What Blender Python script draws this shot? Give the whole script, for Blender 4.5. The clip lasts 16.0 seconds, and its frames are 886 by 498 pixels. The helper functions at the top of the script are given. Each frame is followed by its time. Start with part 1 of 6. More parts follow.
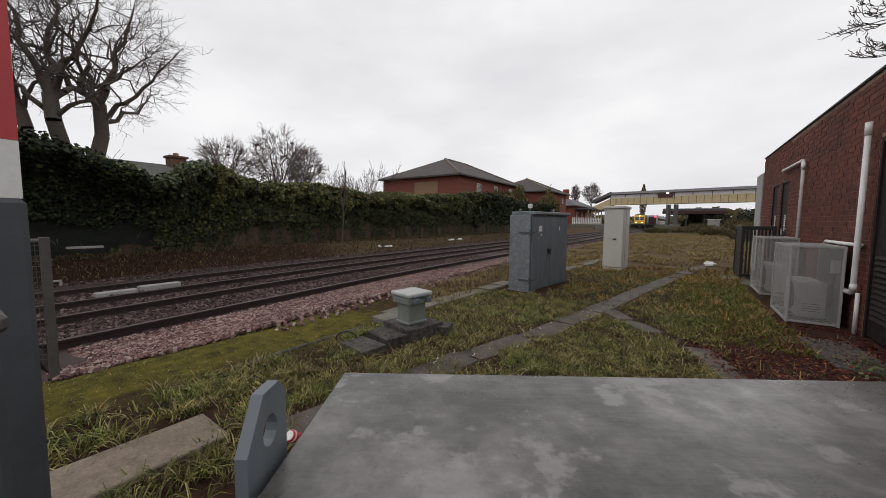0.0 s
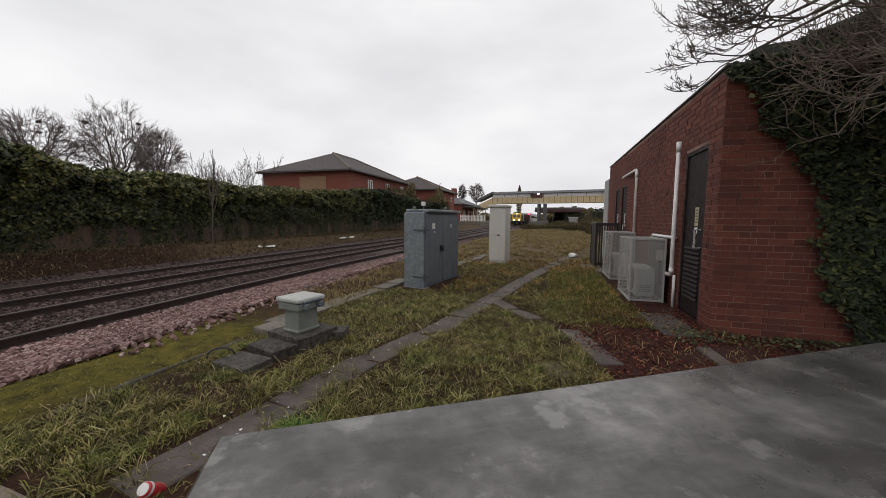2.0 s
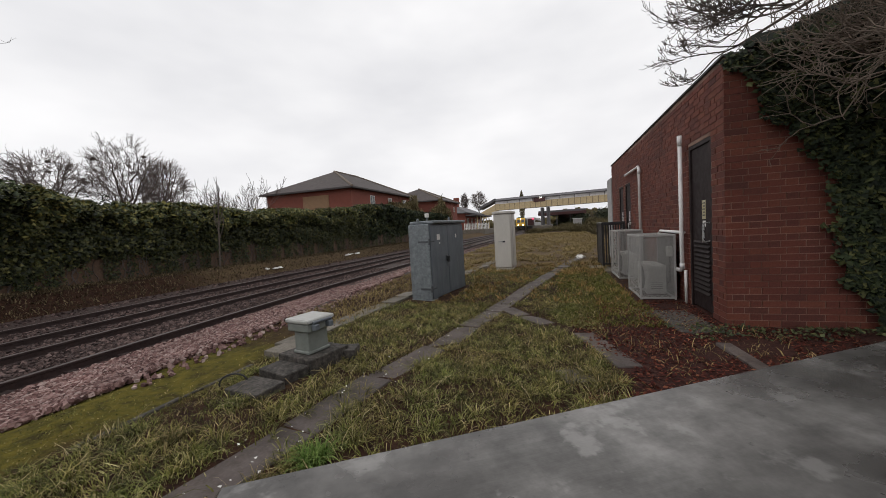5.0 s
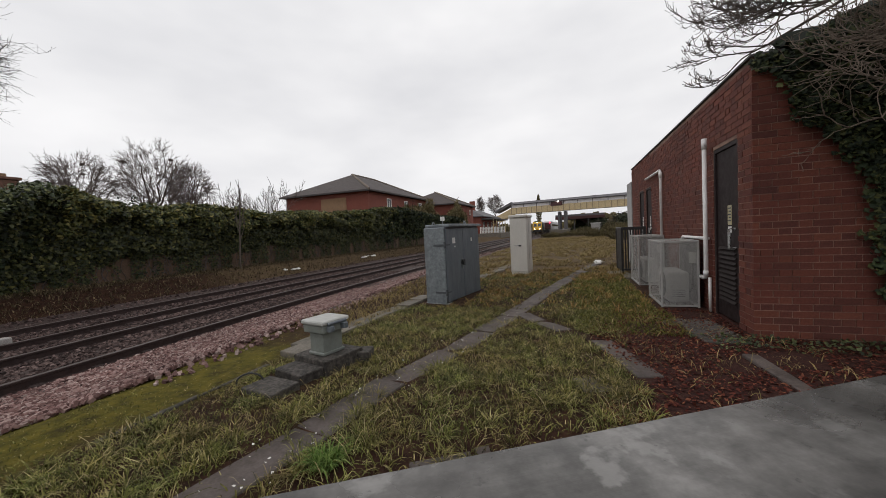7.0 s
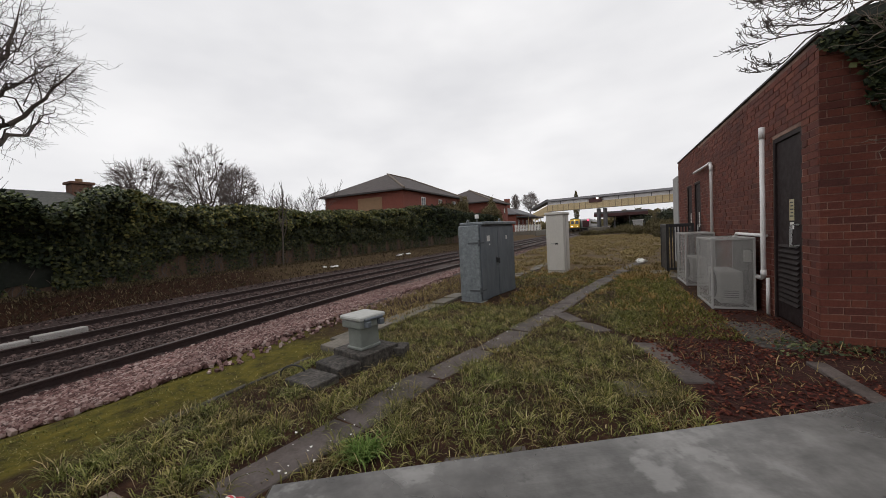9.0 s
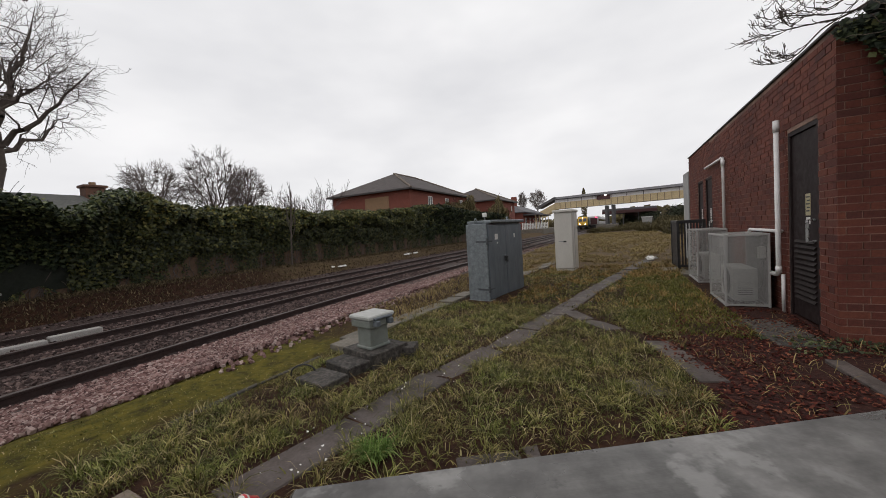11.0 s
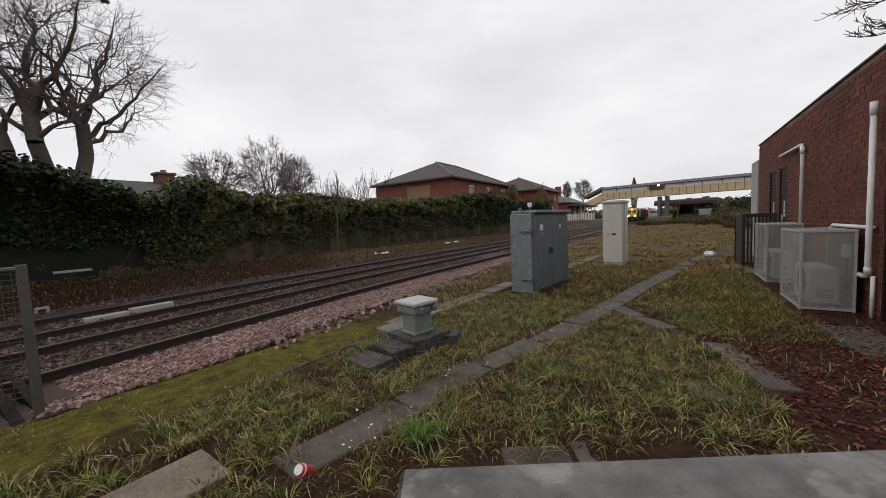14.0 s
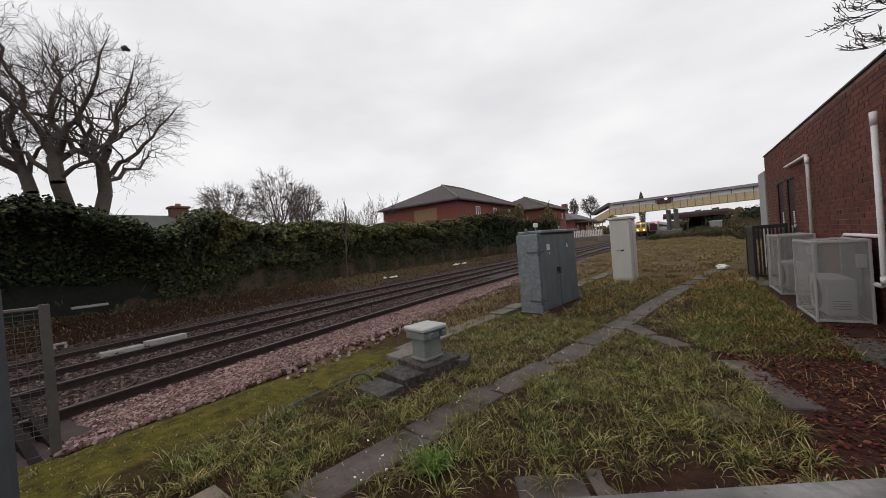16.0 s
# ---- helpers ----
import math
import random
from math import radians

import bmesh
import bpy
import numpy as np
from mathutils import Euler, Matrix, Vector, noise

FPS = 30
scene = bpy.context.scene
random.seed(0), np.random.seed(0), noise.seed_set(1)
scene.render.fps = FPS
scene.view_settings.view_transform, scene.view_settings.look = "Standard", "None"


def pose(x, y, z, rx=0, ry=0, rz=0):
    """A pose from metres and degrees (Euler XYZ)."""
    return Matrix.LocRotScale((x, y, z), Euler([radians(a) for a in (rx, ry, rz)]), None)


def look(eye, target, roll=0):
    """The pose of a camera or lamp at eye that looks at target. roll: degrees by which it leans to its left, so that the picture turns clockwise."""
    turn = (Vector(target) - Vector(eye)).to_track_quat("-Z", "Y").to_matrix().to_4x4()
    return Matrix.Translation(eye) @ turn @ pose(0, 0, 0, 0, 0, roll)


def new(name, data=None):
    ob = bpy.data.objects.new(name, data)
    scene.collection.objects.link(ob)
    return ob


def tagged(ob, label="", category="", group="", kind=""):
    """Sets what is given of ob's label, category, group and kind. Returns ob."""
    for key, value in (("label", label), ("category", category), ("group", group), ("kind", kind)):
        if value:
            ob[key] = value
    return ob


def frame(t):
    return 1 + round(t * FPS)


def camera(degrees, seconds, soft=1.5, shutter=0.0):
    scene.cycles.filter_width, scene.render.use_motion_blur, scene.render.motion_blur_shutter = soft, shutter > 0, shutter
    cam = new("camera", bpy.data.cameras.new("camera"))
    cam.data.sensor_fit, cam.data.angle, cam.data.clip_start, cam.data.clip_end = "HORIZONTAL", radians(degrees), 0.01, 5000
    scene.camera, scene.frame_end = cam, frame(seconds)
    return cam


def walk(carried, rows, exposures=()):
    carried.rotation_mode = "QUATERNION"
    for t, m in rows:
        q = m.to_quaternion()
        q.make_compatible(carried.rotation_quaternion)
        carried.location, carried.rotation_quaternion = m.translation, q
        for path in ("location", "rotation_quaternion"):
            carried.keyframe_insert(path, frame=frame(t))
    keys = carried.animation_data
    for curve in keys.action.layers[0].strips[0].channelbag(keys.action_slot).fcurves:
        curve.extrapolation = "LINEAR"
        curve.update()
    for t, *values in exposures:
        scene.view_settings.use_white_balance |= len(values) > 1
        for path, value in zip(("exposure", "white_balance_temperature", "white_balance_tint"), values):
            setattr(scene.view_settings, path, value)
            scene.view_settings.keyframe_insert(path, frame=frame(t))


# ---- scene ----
cam = camera(102.6, 16.0, 0.85)
PATH = [
    (0, (0.222, -0.895, 1.307), (-0.895, 0.757, 1.149), 0.5),
    (0.5, (0.149, -0.795, 1.324), (-0.513, 1.09, 1.24), 0.4),
    (1, (0.098, -0.776, 1.303), (-0.55, 1.112, 1.176), 0.6),
    (1.5, (0.135, -0.794, 1.317), (-0.494, 1.097, 1.149), -0.9),
    (2, (0.151, -0.834, 1.313), (-0.426, 1.074, 1.145), 0.5),
    (2.5, (0.147, -0.826, 1.315), (-0.438, 1.081, 1.162), -0.5),
    (3, (0.151, -0.817, 1.319), (-0.37, 1.111, 1.219), -1.8),
    (3.5, (0.144, -0.814, 1.319), (-0.317, 1.13, 1.226), -1.9),
    (4, (0.153, -0.825, 1.319), (-0.364, 1.105, 1.228), -2.7),
    (4.5, (0.156, -0.829, 1.322), (-0.414, 1.086, 1.219), -3.3),
    (5, (0.143, -0.808, 1.318), (-0.465, 1.095, 1.208), -3.4),
    (7.5, (0.137, -0.786, 1.324), (-0.592, 1.076, 1.26), -2.8),
    (8, (0.133, -0.801, 1.329), (-0.653, 1.038, 1.296), -2.7),
    (8.5, (0.133, -0.792, 1.318), (-0.707, 1.021, 1.237), -2.8),
    (11, (0.111, -0.784, 1.314), (-0.79, 0.999, 1.223), -3.6),
    (11.5, (0.11, -0.782, 1.313), (-0.795, 0.999, 1.22), -3.8),
    (12, (0.115, -0.781, 1.316), (-0.798, 0.995, 1.206), -4.3),
    (12.5, (0.106, -0.789, 1.316), (-0.875, 0.951, 1.207), -4.0),
    (13, (0.091, -0.792, 1.318), (-0.946, 0.913, 1.185), -3.5),
    (13.5, (0.067, -0.803, 1.319), (-1.019, 0.871, 1.194), -3.0),
    (14, (0.051, -0.81, 1.316), (-1.043, 0.859, 1.176), -2.5),
    (14.5, (0.05, -0.82, 1.322), (-1.056, 0.841, 1.195), -2.8),
    (15, (0.043, -0.808, 1.323), (-1.04, 0.868, 1.181), -3.9),
    (15.5, (0.098, -0.79, 1.34), (-1.055, 0.841, 1.238), -3.2),
    (16, (0.099, -0.834, 1.355), (-1.031, 0.815, 1.338), -4.6),
]
walk(cam, [(t, look(eye, target, roll)) for t, eye, target, roll in PATH],
     [(0.0, -0.03), (1.5, -0.05), (3.5, 0.06), (5.0, 0.03), (7.5, -0.04), (16.0, -0.04)])

# ---- world and light: a bright overcast winter sky ----
world = bpy.data.worlds.new("overcast_sky")
scene.world = world
world.use_nodes = True
wt = world.node_tree
wt.nodes.clear()
w_out = wt.nodes.new("ShaderNodeOutputWorld")
w_bg = wt.nodes.new("ShaderNodeBackground")
w_sky = wt.nodes.new("ShaderNodeTexSky")
w_sky.sky_type = 'NISHITA'
w_sky.sun_disc = False
w_sky.sun_elevation, w_sky.sun_rotation = radians(58), radians(243)
w_hsv = wt.nodes.new("ShaderNodeHueSaturation")
w_hsv.inputs["Saturation"].default_value = 0.12
w_hsv.inputs["Value"].default_value = 0.05
w_tc = wt.nodes.new("ShaderNodeTexCoord")
w_map = wt.nodes.new("ShaderNodeMapping")
w_map.inputs["Scale"].default_value = (1.6, 1.6, 4.0)
w_noise = wt.nodes.new("ShaderNodeTexNoise")
w_noise.inputs["Scale"].default_value, w_noise.inputs["Detail"].default_value = 1.3, 4.0
w_ramp = wt.nodes.new("ShaderNodeValToRGB")
w_ramp.color_ramp.elements[0].position, w_ramp.color_ramp.elements[1].position = 0.3, 0.7
w_ramp.color_ramp.elements[0].color = (0.86, 0.86, 0.89, 1)
w_ramp.color_ramp.elements[1].color = (1.12, 1.11, 1.12, 1)
w_mix = wt.nodes.new("ShaderNodeMixRGB")
w_mix.inputs[0].default_value = 0.85
wt.links.new(w_tc.outputs["Generated"], w_map.inputs["Vector"])
wt.links.new(w_map.outputs[0], w_noise.inputs["Vector"])
wt.links.new(w_noise.outputs["Fac"], w_ramp.inputs[0])
wt.links.new(w_sky.outputs[0], w_hsv.inputs["Color"])
wt.links.new(w_hsv.outputs[0], w_mix.inputs[1])
wt.links.new(w_ramp.outputs[0], w_mix.inputs[2])
wt.links.new(w_mix.outputs[0], w_bg.inputs["Color"])
wt.links.new(w_bg.outputs[0], w_out.inputs["Surface"])
w_bg.inputs["Strength"].default_value = 1.0

sun = new("sun", bpy.data.lights.new("sun", 'SUN'))
sun.data.energy, sun.data.angle, sun.data.color = 0.5, radians(50), (1.0, 0.96, 0.92)
sun.matrix_world = look((0, 0, 50), (24, 12, 5))


# ---- materials ----
def nodes_of(name):
    m = bpy.data.materials.new(name)
    m.use_nodes = True
    t = m.node_tree
    return m, t, t.nodes["Principled BSDF"]


def noise_node(t, vec, scale, detail=4.0, rough=0.6):
    n = t.nodes.new("ShaderNodeTexNoise")
    n.inputs["Scale"].default_value, n.inputs["Detail"].default_value, n.inputs["Roughness"].default_value = scale, detail, rough
    t.links.new(vec, n.inputs["Vector"])
    return n.outputs["Fac"]


def ramp_node(t, fac, stops):
    r = t.nodes.new("ShaderNodeValToRGB")
    el = r.color_ramp.elements
    while len(el) < len(stops):
        el.new(0.5)
    for e, (p, c) in zip(el, stops):
        e.position, e.color = p, (*c, 1)
    t.links.new(fac, r.inputs[0])
    return r.outputs[0]


def mix_node(t, fac, a, b, kind="MIX"):
    m = t.nodes.new("ShaderNodeMixRGB")
    m.blend_type = kind
    for i, v in enumerate((fac, a, b)):
        if isinstance(v, (int, float)):
            m.inputs[i].default_value = v
        elif isinstance(v, tuple):
            m.inputs[i].default_value = (*v, 1)
        else:
            t.links.new(v, m.inputs[i])
    return m.outputs[0]


def grey(v):
    return (v, v, v)


def surface(name, base, stain, scale=6.0, rough=0.7, metal=0.0, bump=0.15, amount=0.6, vary=0.0, fine=60.0, streak=1.0, spec=None, grain_depth=None):
    """Base colour with stains at one scale, grain at another, and relief; vary shifts the value from piece to piece."""
    m, t, p = nodes_of(name)
    tc = t.nodes.new("ShaderNodeTexCoord")
    mp = t.nodes.new("ShaderNodeMapping")
    mp.inputs["Scale"].default_value = (1, 1, streak)
    t.links.new(tc.outputs["Object"], mp.inputs["Vector"])
    v = mp.outputs[0]
    if vary:
        oi = t.nodes.new("ShaderNodeObjectInfo")
        add = t.nodes.new("ShaderNodeVectorMath")
        add.operation = "ADD"
        sc = t.nodes.new("ShaderNodeMath")
        sc.operation = "MULTIPLY"
        sc.inputs[1].default_value = 37.0
        t.links.new(oi.outputs["Random"], sc.inputs[0])
        t.links.new(v, add.inputs[0])
        t.links.new(sc.outputs[0], add.inputs[1])
        v = add.outputs[0]
    big = ramp_node(t, noise_node(t, v, scale, 5), [(0.38, grey(0)), (0.68, grey(amount))])
    c = mix_node(t, big, base, stain)
    gd = grain_depth if grain_depth is not None else (0.06 if bump <= 0.08 else 0.28)
    grain = ramp_node(t, noise_node(t, v, fine, 3), [(0.3, grey(1 - gd)), (0.7, grey(1 + gd * 0.7))])
    c = mix_node(t, 1.0, c, grain, "MULTIPLY")
    if vary:
        r = ramp_node(t, oi.outputs["Random"], [(0.0, grey(1 - vary)), (1.0, grey(1 + vary))])
        c = mix_node(t, 1.0, c, r, "MULTIPLY")
    t.links.new(c, p.inputs["Base Color"])
    p.inputs["Metallic"].default_value = metal
    rr = ramp_node(t, noise_node(t, v, scale * 2.3, 4), [(0.3, grey(max(0.05, rough - 0.12))), (0.7, grey(min(1, rough + 0.1)))])
    t.links.new(rr, p.inputs["Roughness"])
    if spec is not None:
        p.inputs["Specular IOR Level"].default_value = spec
    b = t.nodes.new("ShaderNodeBump")
    b.inputs["Strength"].default_value, b.inputs["Distance"].default_value = bump, 0.01
    t.links.new(noise_node(t, v, fine * 0.6, 5), b.inputs["Height"])
    t.links.new(b.outputs[0], p.inputs["Normal"])
    return m


def island_surface(name, stops, rough=0.8, bump_scale=30.0, bump=0.2, spec=0.3, by_object=False, patch=None):
    """Colour that differs from piece to piece of one joined mesh (or from object to object)."""
    m, t, p = nodes_of(name)
    tc = t.nodes.new("ShaderNodeTexCoord")
    g = t.nodes.new("ShaderNodeObjectInfo" if by_object else "ShaderNodeNewGeometry")
    c = ramp_node(t, g.outputs["Random" if by_object else "Random Per Island"], stops)
    if patch:
        pm = ramp_node(t, noise_node(t, tc.outputs["Object"], 1.7, 5), [(0.42, grey(0)), (0.6, grey(0.75))])
        c = mix_node(t, pm, c, mix_node(t, 1.0, c, patch, "MULTIPLY"))
    gr = ramp_node(t, noise_node(t, tc.outputs["Object"], bump_scale, 4), [(0.34, grey(0.45)), (0.66, grey(1.5))] if patch else [(0.3, grey(0.7)), (0.7, grey(1.2))])
    c = mix_node(t, 1.0, c, gr, "MULTIPLY")
    big = ramp_node(t, noise_node(t, tc.outputs["Object"], 0.9, 4), [(0.3, grey(0.72)), (0.7, grey(1.2))])
    c = mix_node(t, 1.0, c, big, "MULTIPLY")
    t.links.new(c, p.inputs["Base Color"])
    p.inputs["Roughness"].default_value = rough
    p.inputs["Specular IOR Level"].default_value = spec
    b = t.nodes.new("ShaderNodeBump")
    b.inputs["Strength"].default_value, b.inputs["Distance"].default_value = bump, 0.01
    t.links.new(noise_node(t, tc.outputs["Object"], bump_scale * 2, 4), b.inputs["Height"])
    t.links.new(b.outputs[0], p.inputs["Normal"])
    return m


BRICK_STOPS = [(0.0, (0.098, 0.0310, 0.0235)), (0.3, (0.124, 0.0365, 0.0258)), (0.6, (0.146, 0.0420, 0.0280)), (0.88, (0.172, 0.0545, 0.0340)), (1.0, (0.088, 0.0300, 0.0240))]
M_brick = island_surface("red_brick", BRICK_STOPS, 0.85, 40, 0.3, by_object=True)
M_brick_many = island_surface("red_brick_many", BRICK_STOPS, 0.85, 40, 0.3)
M_mortar = surface("mortar", (0.300, 0.186, 0.142), (0.095, 0.052, 0.040), 2.2, 0.95, amount=0.95)
M_coping = surface("dark_felt_edge", (0.05, 0.045, 0.045), (0.09, 0.08, 0.08), 4, 0.8)
M_pvc = surface("white_pvc", (0.72, 0.70, 0.69), (0.5, 0.47, 0.45), 5, 0.4, bump=0.03, amount=0.5)
M_door = surface("dark_brown_painted_door", (0.016, 0.009, 0.009), (0.028, 0.018, 0.018), 5, 0.7, bump=0.05, spec=0.25)
M_galv = surface("galvanised_steel", (0.165, 0.185, 0.198), (0.34, 0.365, 0.375), 14, 0.55, 0.35, 0.05, 0.5, fine=40, grain_depth=0.14)
M_galv_paint = surface("blue_grey_painted_steel", (0.112, 0.130, 0.150), (0.178, 0.196, 0.21), 7, 0.5, 0.1, 0.05, 0.6, streak=0.3)

def lid_material():
    """Dull galvanised sheet with cloudy oxide, sharp-edged pale scuffs and fine scratches."""
    m, t, p = nodes_of("weathered_galvanised_lid")
    tc = t.nodes.new("ShaderNodeTexCoord")
    v = tc.outputs["Object"]
    mp = t.nodes.new("ShaderNodeMapping")
    mp.inputs["Rotation"].default_value = (0, 0, 0.5)
    mp.inputs["Scale"].default_value = (1.0, 7.0, 1.0)
    t.links.new(v, mp.inputs["Vector"])
    c = ramp_node(t, noise_node(t, v, 6.5, 6), [(0.34, (0.088, 0.083, 0.078)), (0.5, (0.130, 0.124, 0.117)), (0.66, (0.205, 0.196, 0.186))])
    streaks = ramp_node(t, noise_node(t, mp.outputs[0], 9, 5), [(0.35, grey(0.93)), (0.65, grey(1.07))])
    c = mix_node(t, 1.0, c, streaks, "MULTIPLY")
    mott = ramp_node(t, noise_node(t, v, 26, 5, 0.7), [(0.32, grey(0.80)), (0.68, grey(1.22))])
    c = mix_node(t, 1.0, c, mott, "MULTIPLY")
    scuff = ramp_node(t, noise_node(t, v, 11.0, 5, 0.62), [(0.58, grey(0)), (0.63, grey(0.45))])
    c = mix_node(t, scuff, c, (0.32, 0.31, 0.295))
    dirt = ramp_node(t, noise_node(t, v, 38, 4), [(0.66, grey(0)), (0.72, grey(0.55))])
    c = mix_node(t, dirt, c, (0.05, 0.048, 0.045))
    t.links.new(c, p.inputs["Base Color"])
    rr = ramp_node(t, noise_node(t, v, 6, 5), [(0.35, grey(0.20)), (0.7, grey(0.42))])
    t.links.new(rr, p.inputs["Roughness"])
    p.inputs["Metallic"].default_value = 0.55
    b = t.nodes.new("ShaderNodeBump")
    b.inputs["Strength"].default_value, b.inputs["Distance"].default_value = 0.05, 0.01
    t.links.new(noise_node(t, mp.outputs[0], 14, 4), b.inputs["Height"])
    t.links.new(b.outputs[0], p.inputs["Normal"])
    return m


M_lid_steel = lid_material()
M_grp = surface("off_white_grp", (0.56, 0.535, 0.49), (0.46, 0.44, 0.40), 3, 0.5, 0.0, 0.04, 0.5, streak=0.3)
M_ped = surface("pale_green_grey_paint", (0.21, 0.225, 0.205), (0.14, 0.15, 0.135), 8, 0.55, 0.0, 0.06, 0.6)
M_ped_top = surface("pale_grey_cover", (0.42, 0.42, 0.40), (0.28, 0.28, 0.26), 8, 0.55, 0.0, 0.06, 0.6)
M_concrete = surface("old_concrete", (0.165, 0.145, 0.12), (0.085, 0.075, 0.058), 5, 0.9, 0, 0.35, 0.75, 0.18, 45)
M_concrete_dark = surface("dark_mossy_concrete", (0.072, 0.062, 0.054), (0.016, 0.014, 0.011), 14, 0.9, 0, 0.9, 0.85, 0.15, 30, grain_depth=0.6)
M_path = surface("dark_worn_path_slab", (0.088, 0.068, 0.060), (0.034, 0.023, 0.018), 3.2, 0.75, 0, 0.4, 0.85, 0.14, 50)
M_rail = surface("rusty_rail_side", (0.024, 0.012, 0.011), (0.045, 0.023, 0.018), 8, 0.8, 0.0, 0.2)
M_railhead = surface("worn_rail_head", (0.075, 0.055, 0.050), (0.04, 0.028, 0.025), 3, 0.5, 0.2, 0.03)
M_sleeper = surface("grimy_concrete_sleeper", (0.066, 0.049, 0.043), (0.036, 0.026, 0.022), 4, 0.9, 0, 0.3, 0.7, 0.15)
M_black = surface("black_metal", (0.02, 0.02, 0.022), (0.04, 0.035, 0.034), 6, 0.5, 0.2, 0.05)
M_cage = surface("grey_mesh_cage", (0.40, 0.39, 0.375), (0.32, 0.31, 0.29), 8, 0.6, 0.1, 0.03)
M_white = surface("white_paint", (0.74, 0.73, 0.70), (0.6, 0.58, 0.55), 6, 0.5, 0, 0.03)
M_roof = surface("brown_roof_tiles", (0.062, 0.05, 0.048), (0.09, 0.072, 0.066), 2, 0.85, 0, 0.3, fine=14)
M_roof_green = surface("mossy_slate_roof", (0.085, 0.085, 0.078), (0.12, 0.118, 0.105), 2, 0.85, 0, 0.3, fine=14)
M_farbrick = surface("far_red_brick", (0.215, 0.066, 0.046), (0.17, 0.055, 0.04), 2, 0.9, 0, 0.2, fine=25)
M_buff = surface("buff_boarding", (0.28, 0.17, 0.095), (0.22, 0.135, 0.075), 3, 0.8)
M_glass = surface("dark_window_glass", (0.05, 0.055, 0.06), (0.09, 0.09, 0.1), 3, 0.1, 0, 0.0)
M_cream = surface("cream_painted_iron", (0.58, 0.46, 0.27), (0.48, 0.36, 0.20), 1.5, 0.6, fine=10)
M_darkgrey = surface("dark_grey_roofing", (0.085, 0.08, 0.085), (0.13, 0.125, 0.13), 1.5, 0.7, fine=10)
M_render = surface("grey_render", (0.36, 0.355, 0.35), (0.28, 0.275, 0.27), 2, 0.85)
M_bark = surface("bare_bark", (0.085, 0.066, 0.056), (0.13, 0.105, 0.085), 6, 0.95, 0, 0.4)
M_twig = surface("fine_twigs", (0.085, 0.066, 0.06), (0.12, 0.095, 0.082), 3, 0.95, 0, 0.1)
# twigs for far trees, lightened to put the distance haze into their colour
M_twig_far = surface("haze_paled_twigs", (0.150, 0.120, 0.112), (0.20, 0.165, 0.15), 3, 0.95, 0, 0.1)
M_twig_pale = surface("pale_dead_twigs", (0.17, 0.13, 0.10), (0.085, 0.066, 0.052), 5, 0.95, 0, 0.2)


# ---- mesh helpers ----
def box(bm, x0, x1, y0, y1, z0, z1, bevel=0.0, seg=1):
    r = bmesh.ops.create_cube(bm, size=1)["verts"]
    for v in r:
        v.co = Vector((x0 + (v.co.x + 0.5) * (x1 - x0), y0 + (v.co.y + 0.5) * (y1 - y0), z0 + (v.co.z + 0.5) * (z1 - z0)))
    if bevel:
        edges = list({e for v in r for e in v.link_edges})
        bmesh.ops.bevel(bm, geom=edges, offset=bevel, segments=seg, affect='EDGES', profile=0.6)
    return bm


def tube(bm, points, radius, sides=10, caps=True):
    """A round bar along points; radius a number or one a point."""
    pts = [Vector(p) for p in points]
    rad = radius if isinstance(radius, (list, tuple)) else [radius] * len(pts)
    rings = []
    for i, p in enumerate(pts):
        d = (pts[min(i + 1, len(pts) - 1)] - pts[max(i - 1, 0)]).normalized()
        a = d.orthogonal().normalized() if i == 0 else (last - d * last.dot(d)).normalized()
        last = a
        b = d.cross(a)
        rings.append([bm.verts.new(p + (a * math.cos(k * math.tau / sides) + b * math.sin(k * math.tau / sides)) * rad[i]) for k in range(sides)])
    for r0, r1 in zip(rings, rings[1:]):
        for k in range(sides):
            bm.faces.new((r0[k], r0[(k + 1) % sides], r1[(k + 1) % sides], r1[k]))
    if caps:
        bm.faces.new(rings[0][::-1])
        bm.faces.new(rings[-1])
    return bm


def prism(bm, outline, z0, z1, bevel=0.0):
    """An outline of (x, y) raised from z0 to z1."""
    lo = [bm.verts.new((x, y, z0)) for x, y in outline]
    hi = [bm.verts.new((x, y, z1)) for x, y in outline]
    n = len(lo)
    fs = [bm.faces.new(lo[::-1]), bm.faces.new(hi)]
    fs += [bm.faces.new((lo[i], lo[(i + 1) % n], hi[(i + 1) % n], hi[i])) for i in range(n)]
    if bevel:
        bmesh.ops.bevel(bm, geom=list({e for v in hi for e in v.link_edges}), offset=bevel, segments=1, affect='EDGES')
    return bm


def mesh_of(name, bm, material, smooth=False):
    bmesh.ops.recalc_face_normals(bm, faces=bm.faces)
    me = bpy.data.meshes.new(name)
    bm.to_mesh(me)
    bm.free()
    for m in (material if isinstance(material, (list, tuple)) else [material]):
        me.materials.append(m)
    if smooth:
        me.shade_smooth()
    return me


def part(name, bm, material, parent=None, label="", smooth=False):
    """Links a bmesh as one mesh object under a thing or a part."""
    ob = new(name, mesh_of(name, bm, material, smooth))
    if parent is not None:
        ob.parent = parent
    if label:
        ob["label"] = label
    return ob


def thing(name, m, label, category, group="", kind=""):
    ob = new(name)
    ob.matrix_world = m
    return tagged(ob, label, category, group, kind)


